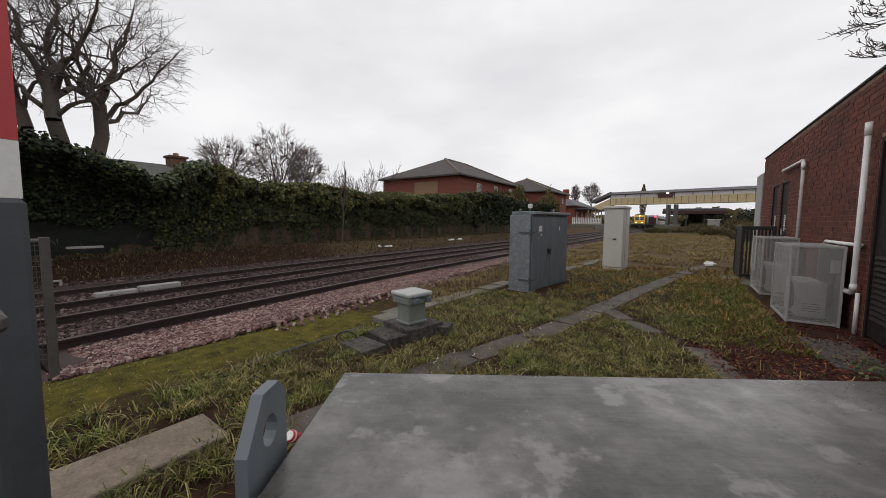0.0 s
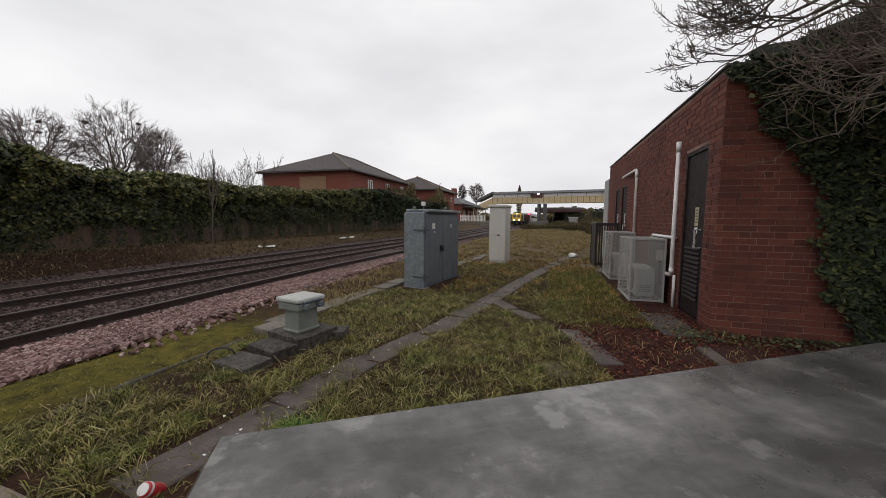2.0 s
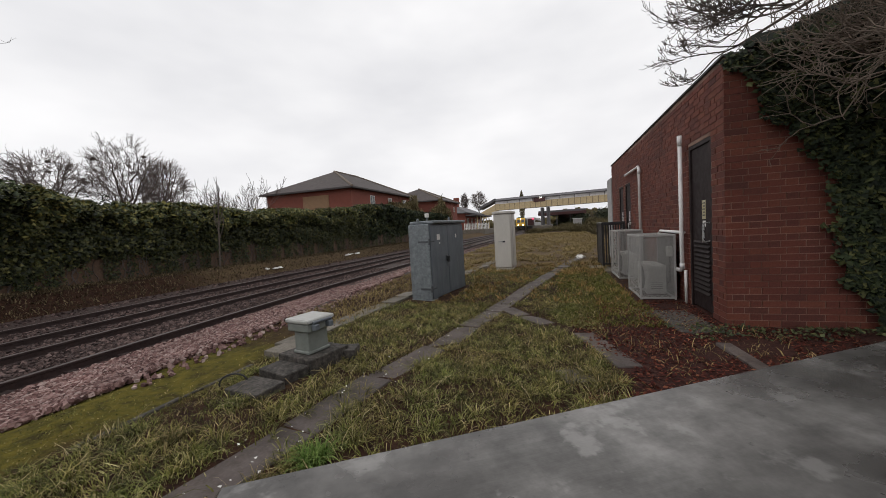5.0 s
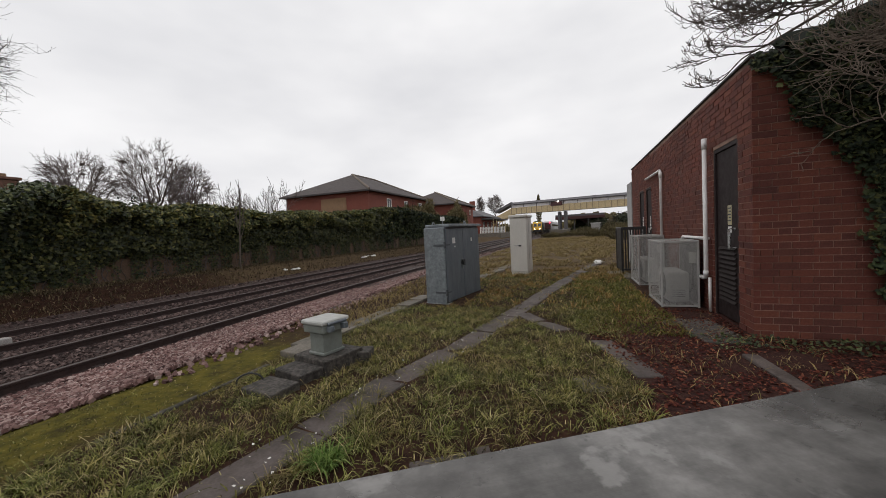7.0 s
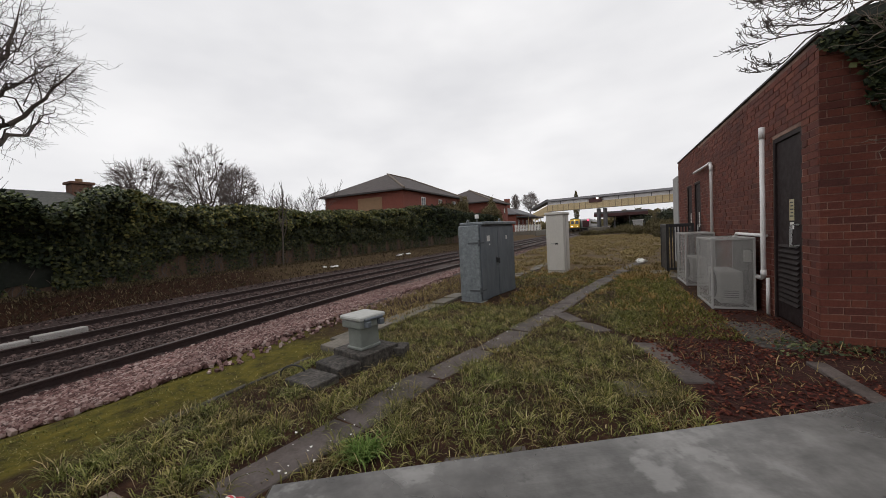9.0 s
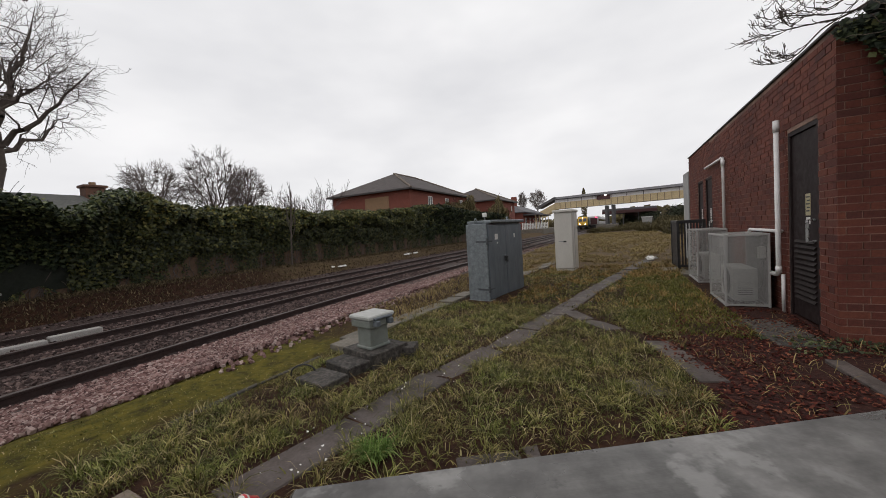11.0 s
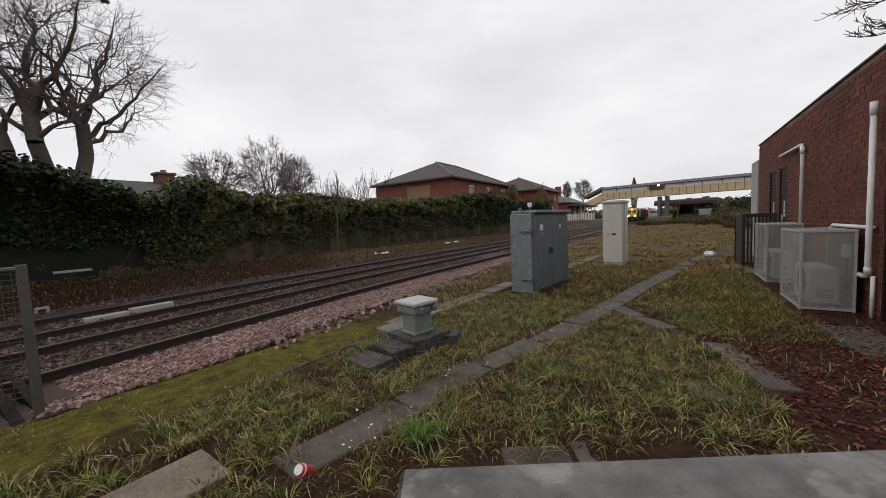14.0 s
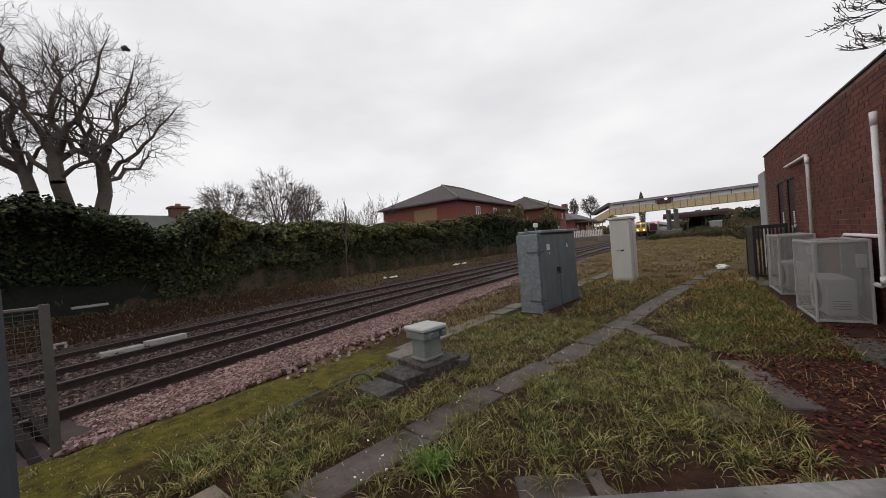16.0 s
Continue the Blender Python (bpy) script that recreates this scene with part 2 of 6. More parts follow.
def raw_mesh(name, verts, faces, material, smooth=False):
    """A mesh from arrays; faces all of one length."""
    me = bpy.data.meshes.new(name)
    n, k = faces.shape
    me.vertices.add(len(verts))
    me.vertices.foreach_set("co", np.asarray(verts, dtype=np.float32).ravel())
    me.loops.add(n * k)
    me.loops.foreach_set("vertex_index", faces.astype(np.int32).ravel())
    me.polygons.add(n)
    me.polygons.foreach_set("loop_start", np.arange(0, n * k, k, dtype=np.int32))
    me.update(calc_edges=True)
    me.materials.append(material)
    if smooth:
        me.shade_smooth()
    else:
        me.shade_flat()
    return me


def B():
    return bmesh.new()


# ---- the lie of the land ----
def bow(y):
    """How far the line swings towards +x nearer the crossing."""
    return 0.0055 * (10 - max(y, -8)) ** 2 + (0.198 * (-8 - y) if y < -8 else 0) if y < 10 else 0.0


def ground_z(x, y):
    s = x - bow(y)
    z = 0.018 * noise.noise((x * 1.1, y * 1.1, 0)) + 0.03 * noise.noise((x * 0.3, y * 0.3, 3.3))
    if s < -4.3:
        fall = min(1.0, (-4.3 - s) / 1.9)
        z = z * (1 - 0.6 * fall) - 0.40 * fall
    if s < -11.5:
        z += min(0.64, (-11.5 - s) * 0.45)
    return z


# ---- ground ----
def make_ground():
    xs = [-1500, -400, -150, -80, -50, -35, -25, -20] + list(np.arange(-17, 8.01, 0.2)) + [10, 14, 20, 35, 60, 120, 400, 1500]
    ys = [-1500, -300, -80, -40, -20, -12, -8, -5] + list(np.arange(-3.5, 16.01, 0.2)) + list(np.arange(16.5, 40, 0.8)) + [42, 48, 56, 66, 80, 100, 130, 180, 300, 600, 1500, 3000]
    verts = np.array([(x, y, ground_z(x, y) if abs(x) < 40 and -30 < y < 700 else -0.03) for y in ys for x in xs])
    nx = len(xs)
    faces = np.array([(j * nx + i, j * nx + i + 1, (j + 1) * nx + i + 1, (j + 1) * nx + i) for j in range(len(ys) - 1) for i in range(nx - 1)])
    m, t, p = nodes_of("turf_moss_and_litter")
    tc = t.nodes.new("ShaderNodeTexCoord")
    v = tc.outputs["Object"]
    sep = t.nodes.new("ShaderNodeSeparateXYZ")
    t.links.new(v, sep.inputs[0])

    def smooth_step(val, a, b):
        r = t.nodes.new("ShaderNodeMapRange")
        r.interpolation_type = "SMOOTHSTEP"
        r.inputs["From Min"].default_value, r.inputs["From Max"].default_value = a, b
        t.links.new(val, r.inputs["Value"])
        return r.outputs[0]

    def math_node(op, a, b):
        q = t.nodes.new("ShaderNodeMath")
        q.operation = op
        for i, s in enumerate((a, b)):
            if isinstance(s, (int, float)):
                q.inputs[i].default_value = s
            else:
                t.links.new(s, q.inputs[i])
        return q.outputs[0]

    wob = math_node("MULTIPLY", math_node("SUBTRACT", noise_node(t, v, 1.2, 5), 0.5), 1.6)
    X = math_node("ADD", sep.outputs[0], wob)
    Y = math_node("ADD", sep.outputs[1], math_node("MULTIPLY", wob, 1.5))
    soil = ramp_node(t, noise_node(t, v, 9, 6), [(0.3, (0.016, 0.0070, 0.0048)), (0.55, (0.036, 0.0165, 0.0095)), (0.75, (0.066, 0.0330, 0.0170))])
    moss = ramp_node(t, noise_node(t, v, 7, 6), [(0.3, (0.030, 0.023, 0.007)), (0.48, (0.078, 0.067, 0.010)), (0.75, (0.150, 0.118, 0.018))])
    litter = ramp_node(t, noise_node(t, v, 26, 6), [(0.3, (0.018, 0.009, 0.008)), (0.55, (0.045, 0.018, 0.014)), (0.78, (0.095, 0.042, 0.03))])
    dry = ramp_node(t, noise_node(t, v, 3.0, 7, 0.75), [(0.3, (0.042, 0.027, 0.016)), (0.5, (0.098, 0.066, 0.036)), (0.75, (0.105, 0.080, 0.034))])
    moss_m = math_node("MULTIPLY", math_node("MULTIPLY", smooth_step(X, -2.75, -3.35), smooth_step(X, -6.5, -5.5)), smooth_step(Y, 3.8, 2.2))
    lit_m = math_node("MULTIPLY", smooth_step(X, 0.1, 0.7), smooth_step(Y, 6.4, 5.0))
    dry_m = smooth_step(Y, 7.5, 11)
    c = mix_node(t, moss_m, soil, moss)
    c = mix_node(t, lit_m, c, litter)
    c = mix_node(t, dry_m, c, dry)
    t.links.new(c, p.inputs["Base Color"])
    p.inputs["Roughness"].default_value = 0.95
    p.inputs["Specular IOR Level"].default_value = 0.15
    b = t.nodes.new("ShaderNodeBump")
    b.inputs["Strength"].default_value, b.inputs["Distance"].default_value = 0.7, 0.03
    t.links.new(noise_node(t, v, 30, 6), b.inputs["Height"])
    t.links.new(b.outputs[0], p.inputs["Normal"])
    tagged(new("ground", raw_mesh("ground", verts, faces, m, True)), "mossy turf and leaf litter beside the railway", "ground", kind="structure")


make_ground()


# ---- railway: two tracks with rails and sleepers ----
STATIONS = list(np.arange(-30, 40, 1.0)) + list(np.arange(40, 420, 10.0))


def sweep(bm, x_of, profile, head=()):
    """A profile of (dx, z) carried along the line; faces of the segments named in head take the second material."""
    rings = [[bm.verts.new((x_of(y) + dx, y, z)) for dx, z in profile] for y in STATIONS]
    n = len(profile)
    for r0, r1 in zip(rings, rings[1:]):
        for k in range(n):
            f = bm.faces.new((r0[k], r0[(k + 1) % n], r1[(k + 1) % n], r1[k]))
            f.material_index = 1 if k in head else 0
    return bm


RAIL = [(dx * 1.08, z - 0.25) for dx, z in [(-0.065, -0.10), (0.065, -0.10), (0.065, -0.085), (0.012, -0.07), (0.012, 0.01), (0.034, 0.02), (0.034, 0.045), (0.024, 0.05), (-0.024, 0.05), (-0.034, 0.045), (-0.034, 0.02), (-0.012, 0.01), (-0.012, -0.07), (-0.065, -0.085)]]
sleeper_bm = box(B(), -1.25, 1.25, -0.125, 0.125, -0.2, -0.085, 0.02)
sleeper_me = mesh_of("sleeper", sleeper_bm, M_sleeper)
chair_me = mesh_of("rail_chair", box(B(), -0.11, 0.11, -0.07, 0.07, -0.088, -0.05, 0.012), M_rail)


def make_track(mid, label):
    tr = thing("railway_track", Matrix(), label, "railway track", "parallel tracks")
    for side in (-0.752, 0.752):
        part("rail", sweep(B(), lambda y: mid + side + bow(y), RAIL, (6, 7, 8)), [M_rail, M_railhead], tr, "rust-brown steel rail with a worn bright head")
    y = -7.0
    while y < 70:
        s = new("sleeper", sleeper_me)
        s.parent = tr
        slope = (bow(y + 0.1) - bow(y - 0.1)) / 0.2
        s.matrix_world = Matrix.Translation((mid + bow(y), y, -0.255)) @ Matrix.Rotation(-math.atan(slope), 4, 'Z')
        for sx in (-0.752, 0.752):
            if y < 14:
                c = new("rail_chair", chair_me)
                c.parent = s
                c.location = (sx, 0, 0)
        y += 0.65
    return tr


make_track(-7.4, "rust-brown railway track on concrete sleepers in ballast")
make_track(-10.1, "far rust-brown railway track beside the ivy wall")

# ---- brick equipment building ----
WX, WY0, WY1, WH = 2.0, 4.05, 12.35, 3.045
RISE = 0.0045  # the roof edge climbs a little against the falling ground
DOORS = [(4.43, 5.21, 2.28), (9.35, 10.05, 2.24), (10.35, 11.02, 2.24)]


def wall_top(y):
    return WH + RISE * (y - WY0)


def tip_top(bm):
    """Lifts the top edge of a wall to the rising roof line."""
    for v in bm.verts:
        if abs(v.co.z - WH) < 1e-4 or v.co.z > WH:
            v.co.z += RISE * (v.co.y - WY0)
    return bm


def make_walls():
    core = B()
    # long wall in stretches between door openings, then lintels over them
    edges = [WY0 + 0.006] + [v for d in DOORS for v in d[:2]] + [WY1]
    for a, b in zip(edges[::2], edges[1::2]):
        box(core, WX + 0.006, WX + 0.24, a, b, -0.3, WH)
    for a, b, h in DOORS:
        box(core, WX + 0.006, WX + 0.24, a, b, h, WH)
    west = part("wall_west", tip_top(core), M_mortar)
    tagged(west, "red brick long wall of the equipment building", "wall", kind="structure")
    south = part("wall_south", box(B(), WX + 0.24, 9.0, WY0 + 0.006, WY0 + 0.24, -0.3, WH), M_mortar)
    tagged(south, "red brick end wall half covered with ivy", "wall", kind="structure")
    north = part("wall_north", tip_top(box(B(), WX + 0.24, 9.0, WY1 - 0.24, WY1, -0.3, WH)), M_mortar)
    tagged(north, "plain rear end wall of the equipment building", "wall", kind="structure")
    east = part("wall_east", tip_top(box(B(), 8.76, 9.0, WY0 + 0.24, WY1 - 0.24, -0.3, WH)), M_mortar)
    tagged(east, "plain back wall of the equipment building", "wall", kind="structure")
    roof = B()
    box(roof, WX - 0.02, 9.05, WY0 - 0.02, WY1 + 0.03, WH + 0.001, WH + 0.032, 0.005)
    tagged(part("roof", tip_top(roof), M_coping), "flat dark felt roof with a thin edge", "roof", kind="structure")
    return west, south


wall_west, wall_south = make_walls()


def make_building_door(y0, y1, h, notice):
    d = thing("door_1", pose(WX + 0.03, 0, 0), "dark brown steel door with a louvred lower panel", "door", "building doors", "structure")
    fr = B()
    box(fr, -0.02, 0.07, y0 + 0.002, y0 + 0.05, 0.0, h - 0.002)
    box(fr, -0.02, 0.07, y1 - 0.05, y1 - 0.002, 0.0, h - 0.002)
    box(fr, -0.02, 0.07, y0 + 0.05, y1 - 0.05, h - 0.052, h - 0.002)
    part("door_frame", fr, M_door, d)
    leaf = part("door_leaf", box(B(), 0.0, 0.045, y0 + 0.053, y1 - 0.053, 0.03, h - 0.056, 0.003), M_door, d)
    for i in range(12):
        z = 0.28 + i * 0.062
        bm = B()
        lo = [(-0.004, z), (-0.028, z - 0.03), (-0.024, z - 0.034), (0.001, z - 0.008)]
        a = [bm.verts.new((x, y0 + 0.13, zz)) for x, zz in lo]
        b = [bm.verts.new((x, y1 - 0.13, zz)) for x, zz in lo]
        for k in range(4):
            bm.faces.new((a[k], a[(k + 1) % 4], b[(k + 1) % 4], b[k]))
        bm.faces.new(a)
        bm.faces.new(b[::-1])
        part("louvre", bm, M_louvre, leaf)
    part("pull_handle", tube(B(), [(0.0, y0 + 0.15, 1.20), (-0.07, y0 + 0.15, 1.20), (-0.07, y0 + 0.15, 0.96), (0.0, y0 + 0.15, 0.96)], 0.015, 8), M_chrome, leaf, "bright steel pull handle")
    n = part("notice", box(B(), -0.003, -0.0005, y0 + 0.26, y0 + 0.38, 1.25, 1.50), notice, leaf, "weathered printed notice")
    bars = B()
    for k in range(5):
        box(bars, -0.0045, -0.0032, y0 + 0.275, y0 + 0.365 - 0.02 * (k % 2), 1.455 - k * 0.04, 1.47 - k * 0.04)
    part("notice_text_bars", bars, M_black, n)
    part("lower_notice", box(B(), -0.003, -0.0005, y0 + 0.27, y0 + 0.37, 1.15, 1.23), M_white, leaf, "small white notice")
    return d


M_louvre = surface("louvre_blades", (0.024, 0.018, 0.017), (0.040, 0.031, 0.030), 6, 0.75, spec=0.2)
M_chrome = surface("bright_steel", (0.6, 0.6, 0.6), (0.5, 0.5, 0.5), 6, 0.3, 0.8, 0.0)
M_notice = surface("faded_yellow_notice", (0.42, 0.36, 0.20), (0.5, 0.46, 0.34), 9, 0.6, 0, 0.0)
make_building_door(*DOORS[0], M_notice)
make_building_door(*DOORS[1], M_white)
make_building_door(*DOORS[2], M_white)

# annexe behind
tagged(part("annexe_block", box(B(), 1.985, 8.0, 12.45, 13.4, -0.2, 2.72, 0.01), M_render), "grey rendered flat-roofed block beyond the brick building", "annexe")


# ---- downpipes ----
def make_pipe(points, r, label, sockets=()):
    th = thing("downpipe", Matrix(), label, "pipe", "wall pipes")
    part("pipe", tube(B(), points, r, 12), M_pvc, th, smooth=True)
    for p, q in sockets:
        part("socket", tube(B(), [p, q], r * 1.22, 12), M_pvc, th, smooth=True)
    return th


make_pipe([(1.93, 5.31, 2.45), (1.93, 5.31, 0.55), (1.93, 5.34, 0.50), (1.93, 5.40, 0.485), (1.93, 5.70, 0.485)], 0.028, "white plastic trunking pipe running down beside the door", [((1.93, 5.31, 2.48), (1.93, 5.31, 2.33)), ((1.93, 5.31, 0.60), (1.93, 5.31, 0.52))])
make_pipe([(1.965, 5.28, 0.5), (1.965, 5.28, 0.0)], 0.02, "thin white waste pipe running into the ground")
make_pipe([(1.96, 5.31, 1.06), (1.96, 6.55, 1.06), (1.96, 6.6, 1.03), (1.96, 6.6, 0.85)], 0.024, "thin white pipe bracketed along the brick wall")
make_pipe([(1.945, 9.7, 2.45), (1.945, 8.2, 2.45), (1.945, 8.10, 2.42), (1.945, 8.07, 2.3), (1.945, 8.07, 0.9)], 0.028, "white plastic pipe with a long horizontal arm", [((1.945, 8.22, 2.45), (1.945, 8.12, 2.44)), ((1.945, 8.07, 2.40), (1.945, 8.07, 2.28))])


# ---- air-conditioning units in mesh cages ----
def make_ac(x0, x1, y0, y1, h):
    th = thing("air_conditioner", pose(x0, y0, 0), "grey air-conditioning unit inside a steel mesh cage", "air conditioner", "caged units")
    w, d = x1 - x0, y1 - y0
    e = 0.026
    fr = B()
    for a in (0, w - e):
        for b in (0, d - e):
            box(fr, a, a + e, b, b + e, 0.0, h, 0.003)
    for z in (0.015, h - e):
        for b in (0, d - e):
            box(fr, e, w - e, b, b + e, z, z + e)
        for a in (0, w - e):
            box(fr, a, a + e, e, d - e, z, z + e)
    part("cage_frame", fr, M_cage, th)
    # mesh panels of fine crossing wires
    for nm, org, u, v, n1, n2, hw in (("front_mesh", (0, 0.013, 0.03), (w, 0, 0), (0, 0, h - 0.05), 84, 160, 0.0011), ("side_mesh", (0.013, 0, 0.03), (0, d, 0), (0, 0, h - 0.05), 150, 160, 0.0012), ("top_mesh", (0, 0, h - 0.013), (w, 0, 0), (0, d, 0), 84, 150, 0.0012)):
        org, u, v = Vector(org), Vector(u), Vector(v)
        bm = B()
        nrm = u.cross(v).normalized()
        for cnt, p, q in ((n1, u, v), (n2, v, u)):
            for i in range(1, cnt):
                at = org + p * (i / cnt)
                half = p.normalized() * hw
                off = nrm * (0.002 if p is u else 0.0)
                bm.faces.new([bm.verts.new(at - half + off), bm.verts.new(at + half + off), bm.verts.new(at + half + q + off), bm.verts.new(at - half + q + off)])
        part(nm, bm, M_cage, th, "fine grey steel mesh")
    unit = part("condenser", box(B(), 0.13, w - 0.10, 0.14, d - 0.12, 0.06, h * 0.52, 0.03, 2), M_cage_unit, th, "pale grey condenser casing")
    part("fan_grille", tube(B(), [(0.128, d * 0.5, h * 0.29), (0.115, d * 0.5, h * 0.29)], 0.2, 24), M_dark_grille, unit)
    vents = B()
    for k in range(4):
        box(vents, 0.18, w - 0.16, 0.131, 0.138, 0.15 + k * 0.032, 0.160 + k * 0.032)
    part("vent_slots", vents, M_dark_grille, unit)
    part("back_panel", box(B(), w - 0.025, w - 0.008, 0.03, d - 0.03, 0.05, h - 0.03), M_dark_grille, th, "dull dark backing sheet")
    sw = part("isolator_box", box(B(), w - 0.10, w - 0.03, 0.06, 0.16, h * 0.66, h * 0.82, 0.006), M_cage_unit, th, "small grey isolator switch box")
    part("conduit", tube(B(), [(w - 0.06, 0.11, h * 0.66), (w - 0.06, 0.11, h * 0.3), (w - 0.10, 0.18, h * 0.2)], 0.012, 6), M_black, sw)
    pad = B()
    box(pad, 0.02, w, 0.03, d, -0.08, -0.001, 0.01)
    part("concrete_base", pad, M_concrete_dark, th)
    return th


M_cage_unit = surface("pale_grey_casing", (0.55, 0.54, 0.50), (0.46, 0.45, 0.42), 4, 0.5, 0, 0.03)
M_dark_grille = surface("dark_grille", (0.085, 0.08, 0.075), (0.12, 0.115, 0.11), 8, 0.6)
make_ac(1.405, 1.915, 5.53, 6.52, 1.03)
make_ac(1.43, 1.915, 7.70, 8.80, 1.06)

# black steel guard rail standing by the far doors
gate = thing("steel_guard", pose(1.36, 9.7, 0), "black steel frame guard on a concrete flag by the wall", "guard rail")
part("post", box(B(), -0.03, 0.03, -0.03, 0.03, 0.0, 1.25, 0.006), M_black, gate)
part("post", box(B(), -0.03, 0.03, 1.1, 1.16, 0.0, 1.25, 0.006), M_black, gate)
part("post", box(B(), 0.5, 0.56, -0.03, 0.03, 0.0, 1.25, 0.006), M_black, gate)
part("top_rail", box(B(), -0.03, 0.03, 0.03, 1.1, 1.17, 1.25, 0.006), M_black, gate)
part("top_rail", box(B(), 0.03, 0.5, -0.03, 0.03, 1.17, 1.25, 0.006), M_black, gate)
part("panel", box(B(), -0.012, 0.012, 0.03, 1.1, 0.08, 1.17), M_black, gate)
part("bottom_rail", box(B(), 0.03, 0.5, -0.02, 0.02, 0.10, 0.15, 0.004), M_black, gate)
for k in range(7):
    part("bar", box(B(), 0.06 + k * 0.062, 0.095 + k * 0.062, -0.012, 0.012, 0.15, 1.17), M_black, gate)


# ---- grey location cabinet ----
M_post_dark = surface("dull_dark_steel", (0.075, 0.082, 0.090), (0.12, 0.128, 0.135), 9, 0.6, 0.3, 0.05)


def make_location_cabinet():
    th = thing("equipment_cabinet", pose(-2.57, 5.55, -0.04, 0, 0, -9.5), "blue-grey galvanised steel lineside cabinet with a hinged side door", "cabinet")
    w, d, h = 0.46, 1.55, 1.48
    part("body", box(B(), 0.0, w - 0.02, 0.02, d, 0.0, h, 0.008), M_galv_paint, th)
    sd = part("end_door", box(B(), 0.005, w - 0.01, -0.012, 0.018, 0.03, h - 0.01, 0.006), M_galv, th, "mottled galvanised end door")
    part("base_plinth", box(B(), -0.02, w + 0.02, -0.02, d + 0.02, -0.06, 0.03, 0.006), M_galv, th)
    roof = B()
    box(roof, -0.03, w + 0.05, 0.10, d + 0.05, h + 0.002, h + 0.06, 0.012)
    part("roof_cover", roof, M_galv, th)
    for y0, y1 in ((0.03, 0.74), (0.75, d - 0.02)):
        dr = part("side_door", box(B(), w - 0.018, w + 0.006, y0, y1, 0.05, h - 0.04, 0.005), M_galv_paint, th)
        hy = y1 - 0.06 if y0 < 0.5 else y0 + 0.06
        if y0 < 0.5:
            part("lock_handle", tube(B(), [(w + 0.006, hy, 0.80), (w + 0.055, hy, 0.80), (w + 0.065, hy - 0.03, 0.70)], 0.020, 8), M_black, dr)
            part("lock_case", box(B(), w + 0.016, w + 0.045, hy - 0.055, hy + 0.035, 0.72, 0.82, 0.006), M_black, dr, "black lock case")
            part("lock_plate", box(B(), w + 0.006, w + 0.016, hy - 0.03, hy + 0.03, 0.62, 0.84, 0.003), M_galv, dr)
            part("label_plate", box(B(), w + 0.006, w + 0.009, 0.28, 0.40, 1.16, 1.27), M_white, dr, "small white label plate")
            part("label_plate", box(B(), w + 0.006, w + 0.009, 0.36, 0.40, 1.08, 1.11), M_white, dr, "tiny white label plate")
        else:
            part("label_plate", box(B(), w + 0.006, w + 0.009, 1.12, 1.17, 1.17, 1.25), M_white, dr, "tiny white label plate")
    for z in (0.24, 1.14):
        hb = B()
        tube(hb, [(w, -0.02, z - 0.06), (w, -0.02, z + 0.06)], 0.022, 8)
        box(hb, w - 0.24, w, -0.030, -0.012, z - 0.018, z + 0.018)
        box(hb, w - 0.01, w + 0.014, -0.01, 0.16, z - 0.012, z + 0.012)
        part("hinge", hb, M_post_dark, th, "dull dark steel strap hinge")
    for x, y in ((0.20, 0.045), (0.30, 1.2)):
        eye = B()
        ring = [(x + 0.0, y + 0.035 * math.cos(a), h + (0.06 if y < 0.1 else 0.09) + 0.04 * math.sin(a)) for a in np.linspace(0, math.tau, 13)]
        tube(eye, ring, 0.012, 6, False)
        box(eye, x - 0.012, x + 0.012, y - 0.02, y + 0.02, h, h + (0.0 if y > 0.1 else 0.0) + 0.03)
        part("lifting_eye", eye, M_galv, th)
    mk = part("marker_stalk", tube(B(), [(0.36, 0.12, h), (0.36, 0.12, h + 0.12)], 0.012, 6), M_galv, th)
    part("marker_block", box(B(), 0.325, 0.395, 0.09, 0.15, h + 0.121, h + 0.20, 0.008), M_white, mk, "small white marker block")
    return th


make_location_cabinet()


# ---- white cabinet ----
def make_white_cabinet():
    th = thing("white_cabinet", pose(-1.62, 9.8, 0.0, 0, 0, -3), "tall off-white plastic equipment cabinet on a plinth", "cabinet")
    w, d, h = 0.50, 0.85, 1.68
    part("plinth", box(B(), 0.01, w - 0.01, 0.01, d - 0.01, -0.05, 0.06, 0.006), M_grp, th)
    part("body", box(B(), 0, w, 0.02, d, 0.06, h, 0.012), M_grp, th)
    dr = part("front_door", box(B(), 0.012, w - 0.012, -0.008, 0.018, 0.08, h - 0.02, 0.006), M_grp, th)
    part("roof_cap", box(B(), -0.03, w + 0.03, -0.04, d + 0.03, h + 0.001, h + 0.075, 0.02, 2), M_grp, th)
    part("lock_handle", box(B(), 0.25, 0.33, -0.035, -0.008, 0.83, 0.87, 0.006), M_black, dr)
    part("lock_keep", box(B(), 0.12, 0.24, -0.014, -0.008, 0.845, 0.858), M_galv, dr)
    part("side_seam", box(B(), w, w + 0.006, 0.30, 0.32, 0.08, h - 0.02), M_cage, th)
    return th


make_white_cabinet()


